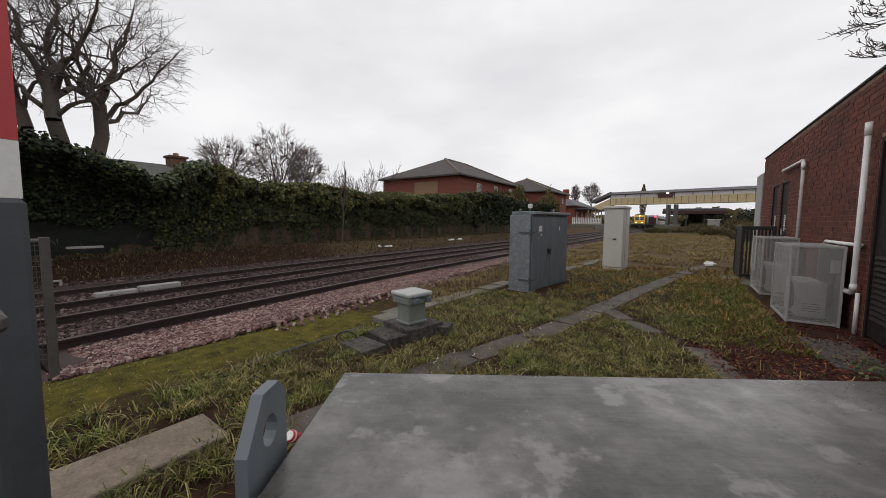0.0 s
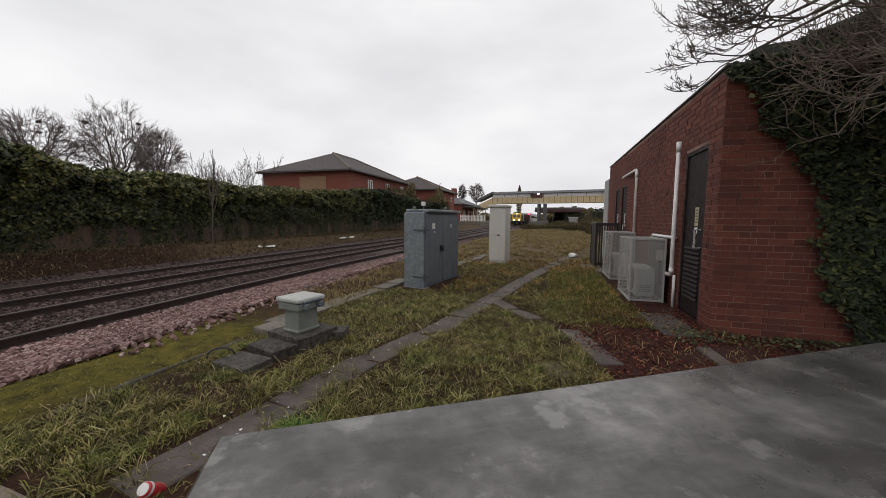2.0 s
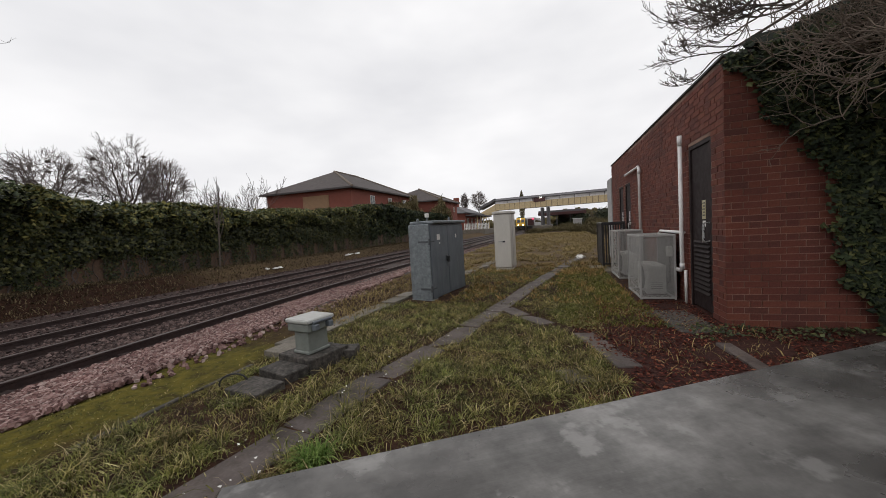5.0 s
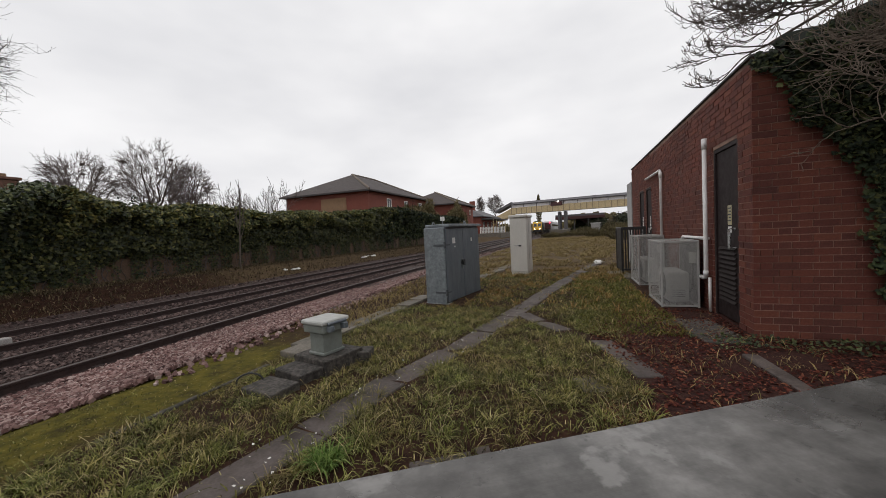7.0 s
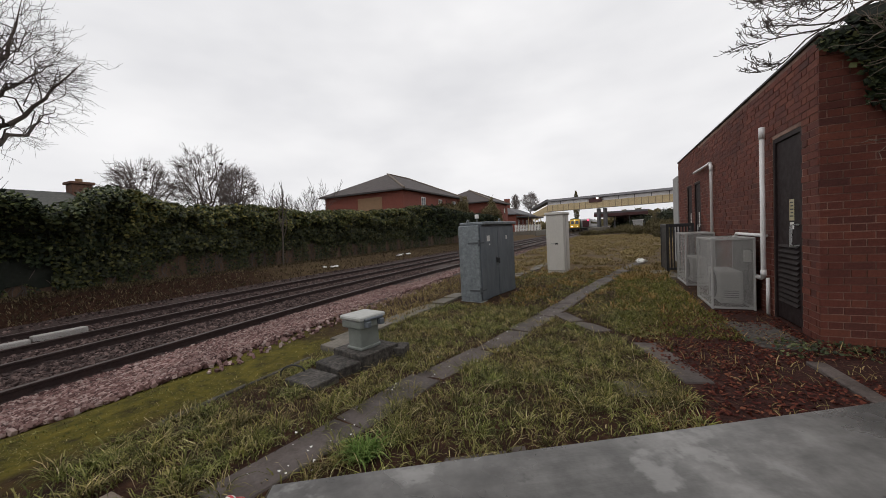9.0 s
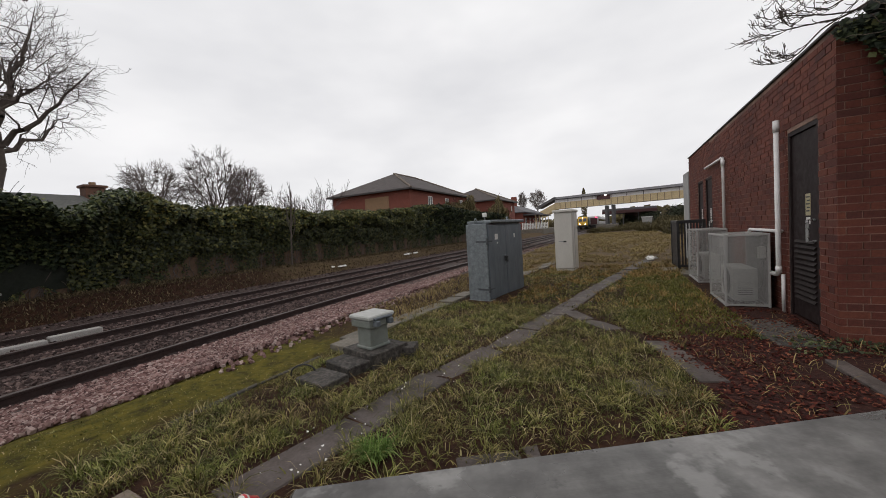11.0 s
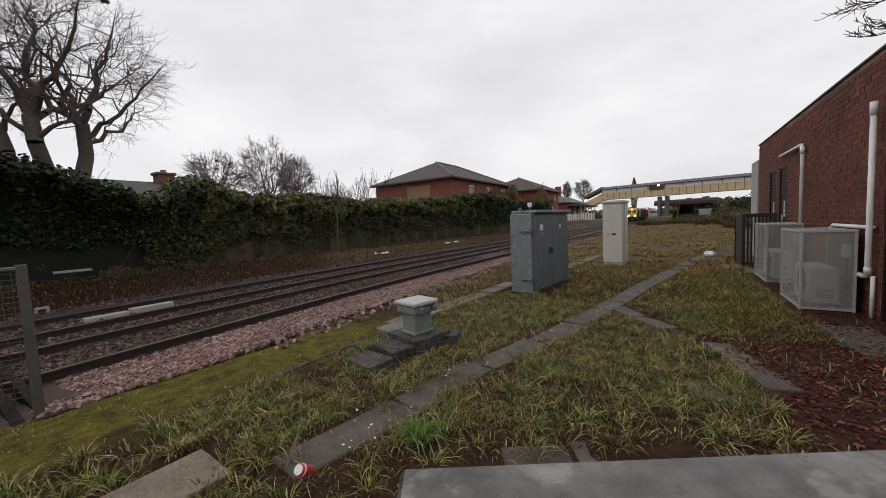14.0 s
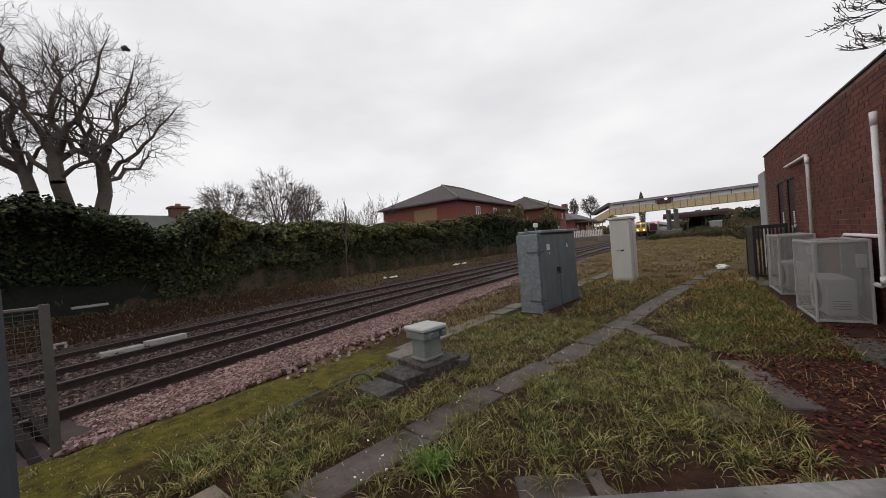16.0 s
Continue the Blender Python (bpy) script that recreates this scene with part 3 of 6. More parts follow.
# ---- pedestal junction box ----
def make_pedestal():
    th = thing("junction_box", pose(-2.36, 2.28, 0.13, 0, 0, -12), "pale green-grey cast junction box on a square pedestal", "junction box")
    ped = B()
    box(ped, -0.105, 0.105, -0.125, 0.125, 0.0, 0.24, 0.006)
    box(ped, -0.12, 0.12, -0.14, 0.14, 0.0, 0.03, 0.006)
    part("pedestal", ped, M_ped, th)
    part("box_body", box(B(), -0.155, 0.155, -0.165, 0.165, 0.235, 0.315, 0.01), M_ped, th)
    part("lid", box(B(), -0.17, 0.17, -0.18, 0.18, 0.32, 0.365, 0.012), M_ped_top, th, "pale grey overlapping lid")
    for x in (-0.09, 0.09):
        part("hasp", box(B(), 0.155, 0.215, x - 0.03, x + 0.03, 0.25, 0.31, 0.006), M_galv_paint, th)
    part("rear_hinge", tube(B(), [(0.18, -0.12, 0.33), (0.18, 0.12, 0.33)], 0.014, 8), M_galv_paint, th)
    return th


make_pedestal()


# ---- foreground relay cabinet whose lid fills the bottom of the view ----
def make_crossing_cabinet():
    th = thing("crossing_cabinet", pose(-0.155, -0.58, 0, 0, 0, 33.0), "weathered grey steel cabinet with a broad flat lid", "cabinet")
    part("lid", box(B(), 0.0, 1.75, -0.62, 0.0, 1.06, 1.10, 0.004), M_lid_steel, th, "flat galvanised steel lid with pale scuffs")
    part("body", box(B(), 0.03, 1.72, -0.59, -0.03, 0.0, 1.055, 0.008), M_galv_paint, th)
    lug = B()
    outline = [(-0.075, -0.08), (0.0, -0.08), (0.0, 0.055), (-0.014, 0.07), (-0.045, 0.07), (-0.075, 0.025)]
    hole = [(-0.034 + 0.014 * math.cos(a), 0.028 + 0.016 * math.sin(a)) for a in np.linspace(0, math.tau, 12, endpoint=False)]
    for x in (-0.018, -0.008):
        ov = [lug.verts.new((x + 0.002, y * 0.85 - 0.155, 1.105 + z * 0.85)) for y, z in outline]
        hv = [lug.verts.new((x + 0.002, y * 0.85 - 0.155, 1.105 + z * 0.85)) for y, z in hole]
        ed = [lug.edges.new((ov[i], ov[(i + 1) % 6])) for i in range(6)] + [lug.edges.new((hv[i], hv[(i + 1) % 12])) for i in range(12)]
        bmesh.ops.triangle_fill(lug, edges=ed, use_beauty=True)
    vs = list(lug.verts)
    for base, n in ((0, 6), (6, 12)):
        for i in range(n):
            j = (i + 1) % n
            lug.faces.new((vs[base + i], vs[base + j], vs[18 + base + j], vs[18 + base + i]))
    part("lifting_lug", lug, M_galv_paint, th, "steel lifting lug with a round hole")
    return th


make_crossing_cabinet()


# ---- old brick boundary wall behind the tracks ----
def wall_x(y):
    return -14.3 + bow(y)


def make_boundary_wall():
    bm = B()
    ys = list(np.arange(-24, 48.1, 1.0))
    rings = [[bm.verts.new((wall_x(y) + dx, y, z)) for dx, z in ((0, 0.0), (0, 2.55), (-0.3, 2.55), (-0.3, 0.0))] for y in ys]
    for a, b in zip(rings, rings[1:]):
        for k in range(4):
            bm.faces.new((a[k], a[(k + 1) % 4], b[(k + 1) % 4], b[k]))
    bm.faces.new(rings[0])
    bm.faces.new(rings[-1])
    tagged(part("boundary_wall", bm, M_oldwall), "old brown brick boundary wall under thick ivy", "wall", kind="structure")


M_oldwall = surface("old_sooty_brick", (0.128, 0.076, 0.048), (0.050, 0.031, 0.019), 1.1, 0.95, 0, 0.5, fine=18)
make_boundary_wall()


# ---- houses ----
def hip_roof(bm, x0, x1, y0, y1, z0, z1, over=0.45, inset=None):
    x0, x1, y0, y1 = x0 - over, x1 + over, y0 - over, y1 + over
    ins = (x1 - x0) / 2 if inset is None else inset
    xm = (x0 + x1) / 2
    lo = [bm.verts.new(p) for p in ((x0, y0, z0), (x1, y0, z0), (x1, y1, z0), (x0, y1, z0))]
    un = [bm.verts.new((v.co.x, v.co.y, z0 - 0.14)) for v in lo]
    a, b = bm.verts.new((xm, y0 + ins, z1)), bm.verts.new((xm, max(y1 - ins, y0 + ins + 0.02), z1))
    for f in ((lo[0], lo[1], a), (lo[1], lo[2], b, a), (lo[2], lo[3], b), (lo[3], lo[0], a, b), tuple(un[::-1])):
        bm.faces.new(f)
    for k in range(4):
        bm.faces.new((un[k], un[(k + 1) % 4], lo[(k + 1) % 4], lo[k]))
    return bm


def make_window(parent, m, w, h, broken=False):
    """A window standing on the wall face whose outward side is -y of m."""
    fr = B()
    t = 0.06
    box(fr, -w / 2, w / 2, -0.04, 0.02, 0, t)
    box(fr, -w / 2, w / 2, -0.04, 0.02, h - t, h)
    box(fr, -w / 2, -w / 2 + t, -0.04, 0.02, t, h - t)
    box(fr, w / 2 - t, w / 2, -0.04, 0.02, t, h - t)
    box(fr, -t / 2, t / 2, -0.035, 0.02, t, h - t)
    wd = part("window", fr, M_white, parent)
    wd.matrix_world = m
    part("pane", box(B(), -w / 2 + t, -t / 2, -0.01, 0.0, t, h - t), M_glass, wd)
    part("pane", box(B(), t / 2, w / 2 - t, -0.01, 0.0, t, h - t), M_glass, wd)
    part("window_sill", box(B(), -w / 2 - 0.08, w / 2 + 0.08, -0.1, 0.0, -0.07, -0.001), M_concrete, wd)


def make_house(x0, x1, y0, y1, eave, ridge, label, windows, gable_board=None):
    h = thing("house", Matrix(), label, "house", "houses beyond the wall")
    part("wall", box(B(), x0, x1, y0, y1, -0.2, eave - 0.02), M_farbrick, h)
    part("roof", hip_roof(B(), x0, x1, y0, y1, eave, ridge), M_roof, h)
    part("gutter", box(B(), x1 + 0.44, x1 + 0.54, y0 - 0.45, y1 + 0.45, eave - 0.16, eave - 0.05), M_coping, h)
    part("gutter", box(B(), x0 - 0.45, x1 + 0.43, y0 - 0.54, y0 - 0.44, eave - 0.16, eave - 0.05), M_coping, h)
    ridge_bm = B()
    xm, ins = (x0 + x1) / 2, (x1 - x0) / 2 + 0.45
    tube(ridge_bm, [(x1 + 0.45, y0 - 0.45, eave + 0.02), (xm, y0 - 0.45 + ins, ridge + 0.02), (xm, max(y1 + 0.45 - ins, y0 - 0.45 + ins + 0.02), ridge + 0.02), (x1 + 0.45, y1 + 0.45, eave + 0.02)], 0.11, 6)
    part("ridge_tiles", ridge_bm, M_ridge, h)
    if gable_board:
        a, b, za, zb = gable_board
        part("boarded_panel", box(B(), a, b, y0 - 0.05, y0 - 0.002, za, zb), M_buff, h, "buff boarded panel")
    for face, pos, z, w, hh in windows:
        m = pose(pos, y0 - 0.002, z) if face == "s" else pose(x1 + 0.002, pos, z, 0, 0, 90)
        make_window(h, m, w, hh)
    return h


M_ridge = surface("ridge_tiles", (0.15, 0.115, 0.09), (0.19, 0.16, 0.12), 3, 0.85)
make_house(-27.2, -17.6, 28.0, 42.0, 5.75, 8.25, "two-storey red brick house with a hipped brown roof", [("e", 32.0, 3.9, 0.9, 1.3), ("e", 36.0, 3.9, 0.9, 1.3), ("e", 40.0, 3.9, 0.9, 1.3)], (-22.9, -20.0, 2.6, 5.2))
make_house(-25.5, -15.6, 48.0, 57.5, 5.6, 8.0, "red brick house with a shallow mossy hipped roof", [("e", 50.0, 4.1, 0.5, 0.8), ("e", 55.6, 4.1, 0.5, 0.8), ("e", 50.5, 1.2, 0.9, 1.2), ("e", 53.5, 1.2, 0.9, 1.2), ("e", 56.5, 1.2, 0.9, 1.2)])

M_chimney = surface("sooty_chimney_brick", (0.15, 0.075, 0.05), (0.09, 0.055, 0.042), 4, 0.9, 0, 0.3)
# low cottage with chimney behind the ivy
cot = thing("cottage", Matrix(), "low building with a grey slate roof and brick chimney", "cottage")
part("wall", box(B(), -27.0, -21.6, -3.0, 7.0, -0.2, 3.25), M_white, cot)
cr = B()
for f in (((-21.3, -3.4, 3.2), (-21.3, 7.3, 3.2), (-24.3, 7.3, 4.35), (-24.3, -3.4, 4.35)), ((-27.3, 7.3, 3.2), (-27.3, -3.4, 3.2), (-24.3, -3.4, 4.35), (-24.3, 7.3, 4.35)), ((-21.3, 7.3, 3.2), (-27.3, 7.3, 3.2), (-24.3, 7.3, 4.35)), ((-27.3, -3.4, 3.2), (-21.3, -3.4, 3.2), (-24.3, -3.4, 4.35))):
    cr.faces.new([cr.verts.new(p) for p in f])
part("roof", cr, M_roof_green, cot)
chm = part("chimney", box(B(), -24.6, -23.9, 7.3, 8.1, 0.0, 4.75, 0.02), M_chimney, cot, "red brick chimney stack")
part("chimney_cap", box(B(), -24.68, -23.82, 7.22, 8.18, 4.75, 4.88, 0.02), M_chimney, chm)
part("chimney_pot", tube(B(), [(-24.25, 7.7, 4.88), (-24.25, 7.7, 5.05)], 0.14, 10), M_buff, chm)


# ---- station: low building, white fence, footbridge, platform ----
st = thing("station_building", Matrix(), "low red brick station building with a hipped slate roof", "station building")
part("wall", box(B(), -22.0, -16.3, 66.0, 82.0, 0, 4.3), M_farbrick, st)
part("roof", hip_roof(B(), -22.0, -16.3, 66.0, 82.0, 4.3, 5.9, 0.6), M_darkgrey, st)
part("chimney", box(B(), -19.6, -18.6, 70, 70.8, 5.0, 7.6), M_farbrick, st)
for i in range(5):
    part("awning_post", tube(B(), [(-14.2, 67 + i * 3.2, 0.0), (-14.2, 67 + i * 3.2, 3.6)], 0.09, 8), M_cream, st)
part("awning", box(B(), -16.28, -13.9, 66.0, 82.0, 3.6, 3.85, 0.03), M_darkgrey, st)
for i in range(4):
    make_window(st, pose(-16.298, 68 + i * 3.6, 1.4, 0, 0, 90), 1.1, 1.8)

wf = thing("white_fence", Matrix(), "white painted paling fence by the far platform", "fence")
pale = mesh_of("paling", box(B(), -0.12, 0.12, -0.02, 0.02, 0.0, 1.2, 0.01), M_white)
for i in range(17):
    o = new("paling", pale)
    o.parent = wf
    o.matrix_world = pose(-16.2 + i * 0.2, 64.6 + i * 0.45, 0.95, 0, 0, 60)
for z in (1.25, 1.85):
    part("rail", tube(B(), [(-16.2, 64.66, z), (-13.0, 71.86, z)], 0.04, 6), M_white, wf)
for k in (0, 8, 16):
    part("post", box(B(), -16.26 + k * 0.2, -16.14 + k * 0.2, 64.7 + k * 0.45, 64.82 + k * 0.45, 0.94, 2.2, 0.01), M_white, wf)

BR = pose(-13.2, 86.0, 0, 0, 0, -10)  # local x runs along the bridge


def make_footbridge():
    th = thing("footbridge", BR, "cream lattice covered railway footbridge with a grey roof", "footbridge")
    L = 30.0
    part("deck", box(B(), 0, L, -1.2, 1.2, 5.12, 5.28), M_darkgrey, th)
    for y in (-1.25, 1.25):
        part("bottom_girder", box(B(), 0, L, y - 0.06, y + 0.06, 5.1, 5.3), M_cream, th)
        part("top_girder", box(B(), 0, L, y - 0.06, y + 0.06, 6.42, 6.55), M_cream, th)
        part("parapet", box(B(), 0, L, y - 0.02, y + 0.02, 5.3, 6.42), M_cream, th, "cream iron parapet panels")
        for i in range(26):
            part("stiffener", box(B(), i * 1.2 - 0.05, i * 1.2 + 0.05, y - 0.09, y + 0.09, 5.12, 6.5), M_stiff, th)
        for i in range(11):
            part("roof_post", box(B(), i * 3.0 - 0.06, i * 3.0 + 0.06, y - 0.05, y + 0.05, 6.55, 7.3), M_darkgrey, th)
        part("eaves_board", box(B(), -0.4, L, y - 0.09, y + 0.09, 7.25, 7.4), M_darkgrey, th)
    part("glazing", box(B(), 0, L, -1.22, -1.19, 6.55, 7.25), M_pale, th, "pale clouded glazing")
    roof = B()
    sec = [(-1.6, 7.38), (0, 7.95), (1.6, 7.38), (1.6, 7.3), (0, 7.85), (-1.6, 7.3)]
    a = [roof.verts.new((-0.5, y, z)) for y, z in sec]
    b = [roof.verts.new((L, y, z)) for y, z in sec]
    for k in range(6):
        roof.faces.new((a[k], a[(k + 1) % 6], b[(k + 1) % 6], b[k]))
    roof.faces.new(a)
    roof.faces.new(b[::-1])
    part("roof", roof, M_darkgrey, th, "grey sheet roof")
    for x0 in (10.6, 11.9):
        part("pier", box(B(), x0, x0 + 0.5, -0.9, 0.9, -0.2, 4.95, 0.03), M_darkgrey, th)
    part("pier", box(B(), 0.2, 0.7, -0.9, 0.9, -0.2, 4.95, 0.03), M_cream, th)
    part("sign_board", box(B(), 9.2, 11.8, -1.40, -1.34, 6.3, 7.2), M_maroon, th, "dark maroon board on the bridge side")
    # stair flight down to the far platform
    stair = B()
    va = [(0, -1.2, 4.95), (0, -1.2, 6.5), (-4.0, -1.2, 4.7), (-4.0, -1.2, 3.2)]
    for y in (-1.25, 1.2):
        v0 = [stair.verts.new((x, y, z)) for x, _, z in va]
        v1 = [stair.verts.new((x, y + 0.05, z)) for x, _, z in va]
        stair.faces.new(v0)
        stair.faces.new(v1[::-1])
        for k in range(4):
            stair.faces.new((v0[k], v0[(k + 1) % 4], v1[(k + 1) % 4], v1[k]))
    part("stair_side", stair, M_cream, th)
    sr = B()
    va = [(0, 7.3), (0, 7.95), (-4.0, 6.15), (-4.0, 5.6)]
    v0 = [sr.verts.new((x, -1.5, z)) for x, z in va]
    v1 = [sr.verts.new((x, 1.5, z)) for x, z in va]
    sr.faces.new(v0)
    sr.faces.new(v1[::-1])
    for k in range(4):
        sr.faces.new((v0[k], v0[(k + 1) % 4], v1[(k + 1) % 4], v1[k]))
    part("stair_roof", sr, M_darkgrey, th)
    part("lamp", tube(B(), [(10.9, -1.5, 7.3), (10.9, -1.5, 7.05)], 0.2, 12), M_lamp, th, "lit white lamp")
    return th


M_maroon = surface("dark_maroon_paint", (0.06, 0.02, 0.02), (0.09, 0.03, 0.03), 3, 0.6)
M_pale = surface("pale_glazing", (0.62, 0.60, 0.60), (0.5, 0.48, 0.48), 2, 0.4)
M_stiff = surface("brown_grey_iron", (0.22, 0.17, 0.11), (0.16, 0.12, 0.08), 3, 0.7)


def glow(name, c, s):
    m, t, p = nodes_of(name)
    p.inputs["Base Color"].default_value = (*c, 1)
    p.inputs["Emission Color"].default_value = (*c, 1)
    p.inputs["Emission Strength"].default_value = s
    return m


M_lamp = glow("lit_lamp", (1.0, 0.96, 0.9), 4.0)
M_red_lamp = glow("lit_red_lamp", (1.0, 0.05, 0.12), 4.0)
make_footbridge()
pf = B()
box(pf, -4.4, -0.5, 76.0, 160.0, -0.1, 0.9, 0.05)
tagged(part("platform", pf, M_concrete), "station platform with a concrete edge", "platform", kind="structure")
pf = B()
box(pf, -17.0, -12.3, 64.0, 160.0, -0.1, 0.945, 0.05)
tagged(part("platform", pf, M_concrete), "far station platform with a concrete edge", "platform", kind="structure")

canopy = thing("platform_canopy", Matrix(), "dark platform canopy on posts beyond the footbridge", "canopy")
part("roof", box(B(), -3.9, 7.5, 94.0, 128.0, 3.7, 4.5, 0.1), M_darkgrey, canopy)
part("valance", box(B(), -3.95, 7.55, 93.85, 93.99, 3.3, 4.0, 0.02), M_maroon, canopy)
for x in (-2.6, 0.6, 3.8, 6.8):
    part("post", tube(B(), [(x, 94.6, 0.2), (x, 94.6, 3.7)], 0.12, 8), M_darkgrey, canopy)
part("back_wall", box(B(), 1.0, 7.4, 104.0, 104.3, 0.0, 3.7), M_maroon, canopy)
kiosk = thing("station_hut", pose(4.9, 84.0, 0), "small pale hut beside the line", "hut")
part("wall", box(B(), -0.9, 0.9, -0.8, 0.8, 0.0, 1.9, 0.03), M_render, kiosk)
part("roof", box(B(), -1.05, 1.05, -0.95, 0.95, 1.901, 2.05, 0.03), M_pale, kiosk)


# ---- ballast ----
M_bed = surface("ballast_bed", (0.036, 0.0215, 0.0185), (0.062, 0.0375, 0.0320), 30, 0.95, 0, 0.9, 0.8, fine=45)
M_stone = island_surface("pink_grey_ballast", [(0, (0.0600, 0.0306, 0.0286)), (0.3, (0.1550, 0.0836, 0.0755)), (0.65, (0.2700, 0.1683, 0.1530)), (1, (0.4200, 0.3264, 0.2958))], 0.9, 25, 0.3)
M_stone_dark = island_surface("sooty_ballast", [(0.0, (0.026, 0.0165, 0.0150)), (0.5, (0.066, 0.0430, 0.0390)), (1.0, (0.175, 0.122, 0.110))], 0.9, 25, 0.3)


def ballast_edge(y):
    return -4.22 - 0.35 * max(0.0, 1.5 - y)


def make_bed():
    bm = B()
    ss = list(np.arange(-12.4, -6, 0.35)) + list(np.arange(-6, -4.1, 0.12))
    ys = list(np.arange(-12, 30.1, 0.6)) + list(np.arange(32, 90, 4.0))
    grid = [[bm.verts.new((s + bow(y), y, ground_z(s + bow(y), y) + (0.034 + 0.04 * max(0.0, min(1.0, (-5.3 - s) / 0.4)) if -12.0 < s < ballast_edge(y) - 0.12 else -0.03))) for s in ss] for y in ys]
    for r0, r1 in zip(grid, grid[1:]):
        for i in range(len(ss) - 1):
            bm.faces.new((r0[i], r0[i + 1], r1[i + 1], r1[i]))
    tagged(part("ballast_bed", bm, M_bed, smooth=True), "pinkish crushed-stone bed under the tracks", "ballast", kind="structure")


make_bed()
CUBE = np.array([(x, y, z) for x in (-1, 1) for y in (-1, 1) for z in (-1, 1)], dtype=float)
CUBE_F = np.array([(0, 1, 3), (0, 3, 2), (4, 6, 7), (4, 7, 5), (0, 4, 5), (0, 5, 1), (2, 3, 7), (2, 7, 6), (0, 2, 6), (0, 6, 4), (1, 5, 7), (1, 7, 3)])


def turns(rng, n):
    """n random rotation matrices."""
    q = rng.normal(size=(n, 4))
    q /= np.linalg.norm(q, axis=1)[:, None]
    w, x, y, z = q.T
    return np.stack([np.stack([1 - 2 * (y * y + z * z), 2 * (x * y - z * w), 2 * (x * z + y * w)], -1),
                     np.stack([2 * (x * y + z * w), 1 - 2 * (x * x + z * z), 2 * (y * z - x * w)], -1),
                     np.stack([2 * (x * z - y * w), 2 * (y * z + x * w), 1 - 2 * (x * x + y * y)], -1)], 1)


def stones(name, pts, size, material, rng, label, category):
    n = len(pts)
    shape = CUBE[None] * (0.5 + 0.5 * rng.random((n, 8, 3)))
    shape *= (size * (0.6 + 0.8 * rng.random(n)))[:, None, None] * np.array([1.0, 0.8, 0.65])
    shape = np.einsum('nij,nkj->nki', turns(rng, n), shape) + pts[:, None, :]
    faces = (CUBE_F[None] + (np.arange(n) * 8)[:, None, None]).reshape(-1, 3)
    tagged(new(name, raw_mesh(name, shape.reshape(-1, 3), faces, material)), label, category, kind="stuff")


def scatter_line(rng, n, s0, s1, y0, y1, dz=0.0, edge=0.0):
    s = s0 + (s1 - s0) * rng.random(n)
    y = y0 + (y1 - y0) * rng.random(n)
    if edge:
        lim = np.array([ballast_edge(b) for b in y]) - edge * (0.3 - 0.2 * np.sin(y * 2.1) - 0.2 * np.sin(y * 0.7 + 1))
        s = np.where(s > lim, lim - 1.2 * rng.random(n) ** 1.5, s)
    return np.array([(a + bow(b), b, ground_z(a + bow(b), b) + 0.022 + 0.04 * max(0.0, min(1.0, (-5.3 - a) / 0.4)) + dz) for a, b in zip(s, y)])


rng = np.random.default_rng(5)
p = np.vstack([scatter_line(rng, 40000, -6.55, -4.26, 0.05, 9.0, 0.006, 0.4), scatter_line(rng, 420, -4.45, -4.0, 1.4, 8.0, -0.01), scatter_line(rng, 8500, -6.5, -4.45, 9.0, 24.0, 0.004, 0.3), scatter_line(rng, 500, -5.4, -4.7, -0.3, 0.4, 0.0)])
stones("ballast_shoulder", p, 0.027, M_stone, rng, "loose pinkish-grey crushed ballast stones beside the near rail", "ballast")
p = np.vstack([scatter_line(rng, 9000, -8.05, -6.75, -5.0, 14.0), scatter_line(rng, 6500, -9.25, -8.25, -5.0, 16.0), scatter_line(rng, 6000, -10.8, -9.45, -4.0, 16.0), scatter_line(rng, 3500, -11.8, -10.95, -4.0, 16.0), scatter_line(rng, 7000, -12.0, -4.5, 16.0, 34.0)])
p[:, 2] += 0.014
stones("ballast_between_rails", p, 0.032, M_stone_dark, rng, "sooty ballast stones between and beside the rails", "ballast")

# dark anti-trespass boards where the crossing begins
guard = thing("trespass_guard", Matrix(), "dark timber anti-trespass boards beside the crossing", "trespass guard")
M_tar = surface("tarred_timber", (0.016, 0.012, 0.011), (0.028, 0.022, 0.020), 7, 0.95, 0, 0.3, 0.6, 0.2, spec=0.08)
for row, (a, b) in enumerate(((-6.5, -4.9), (-8.05, -6.8))):
    for i in range(22):
        y = -0.28 - i * 0.16
        bm = B()
        prism(bm, [(a + bow(y), y), (b + bow(y), y), (b + bow(y), y + 0.075), (a + bow(y), y + 0.075)], -0.42, -0.16 - 0.06 * row + 0.015 * (i % 2))
        part("board", bm, M_tar, guard)


# ---- concrete slabs: path, fork, cable trough, pedestal base ----
def slab(parent, name, cx, cy, w, l, turn, z, material, h=0.09, tilt=(0, 0)):
    bm = B()
    r = random.Random(round(cx * 977 + cy * 331))
    q = [(-w / 2, -l / 2), (w / 2, -l / 2), (w / 2, l / 2), (-w / 2, l / 2)]
    prism(bm, [(x + r.uniform(-0.012, 0.012), y + r.uniform(-0.012, 0.012)) for x, y in q], -h, 0, 0.008)
    o = part(name, bm, material, parent)
    o.matrix_world = pose(cx, cy, z, tilt[0], tilt[1], turn)
    return o


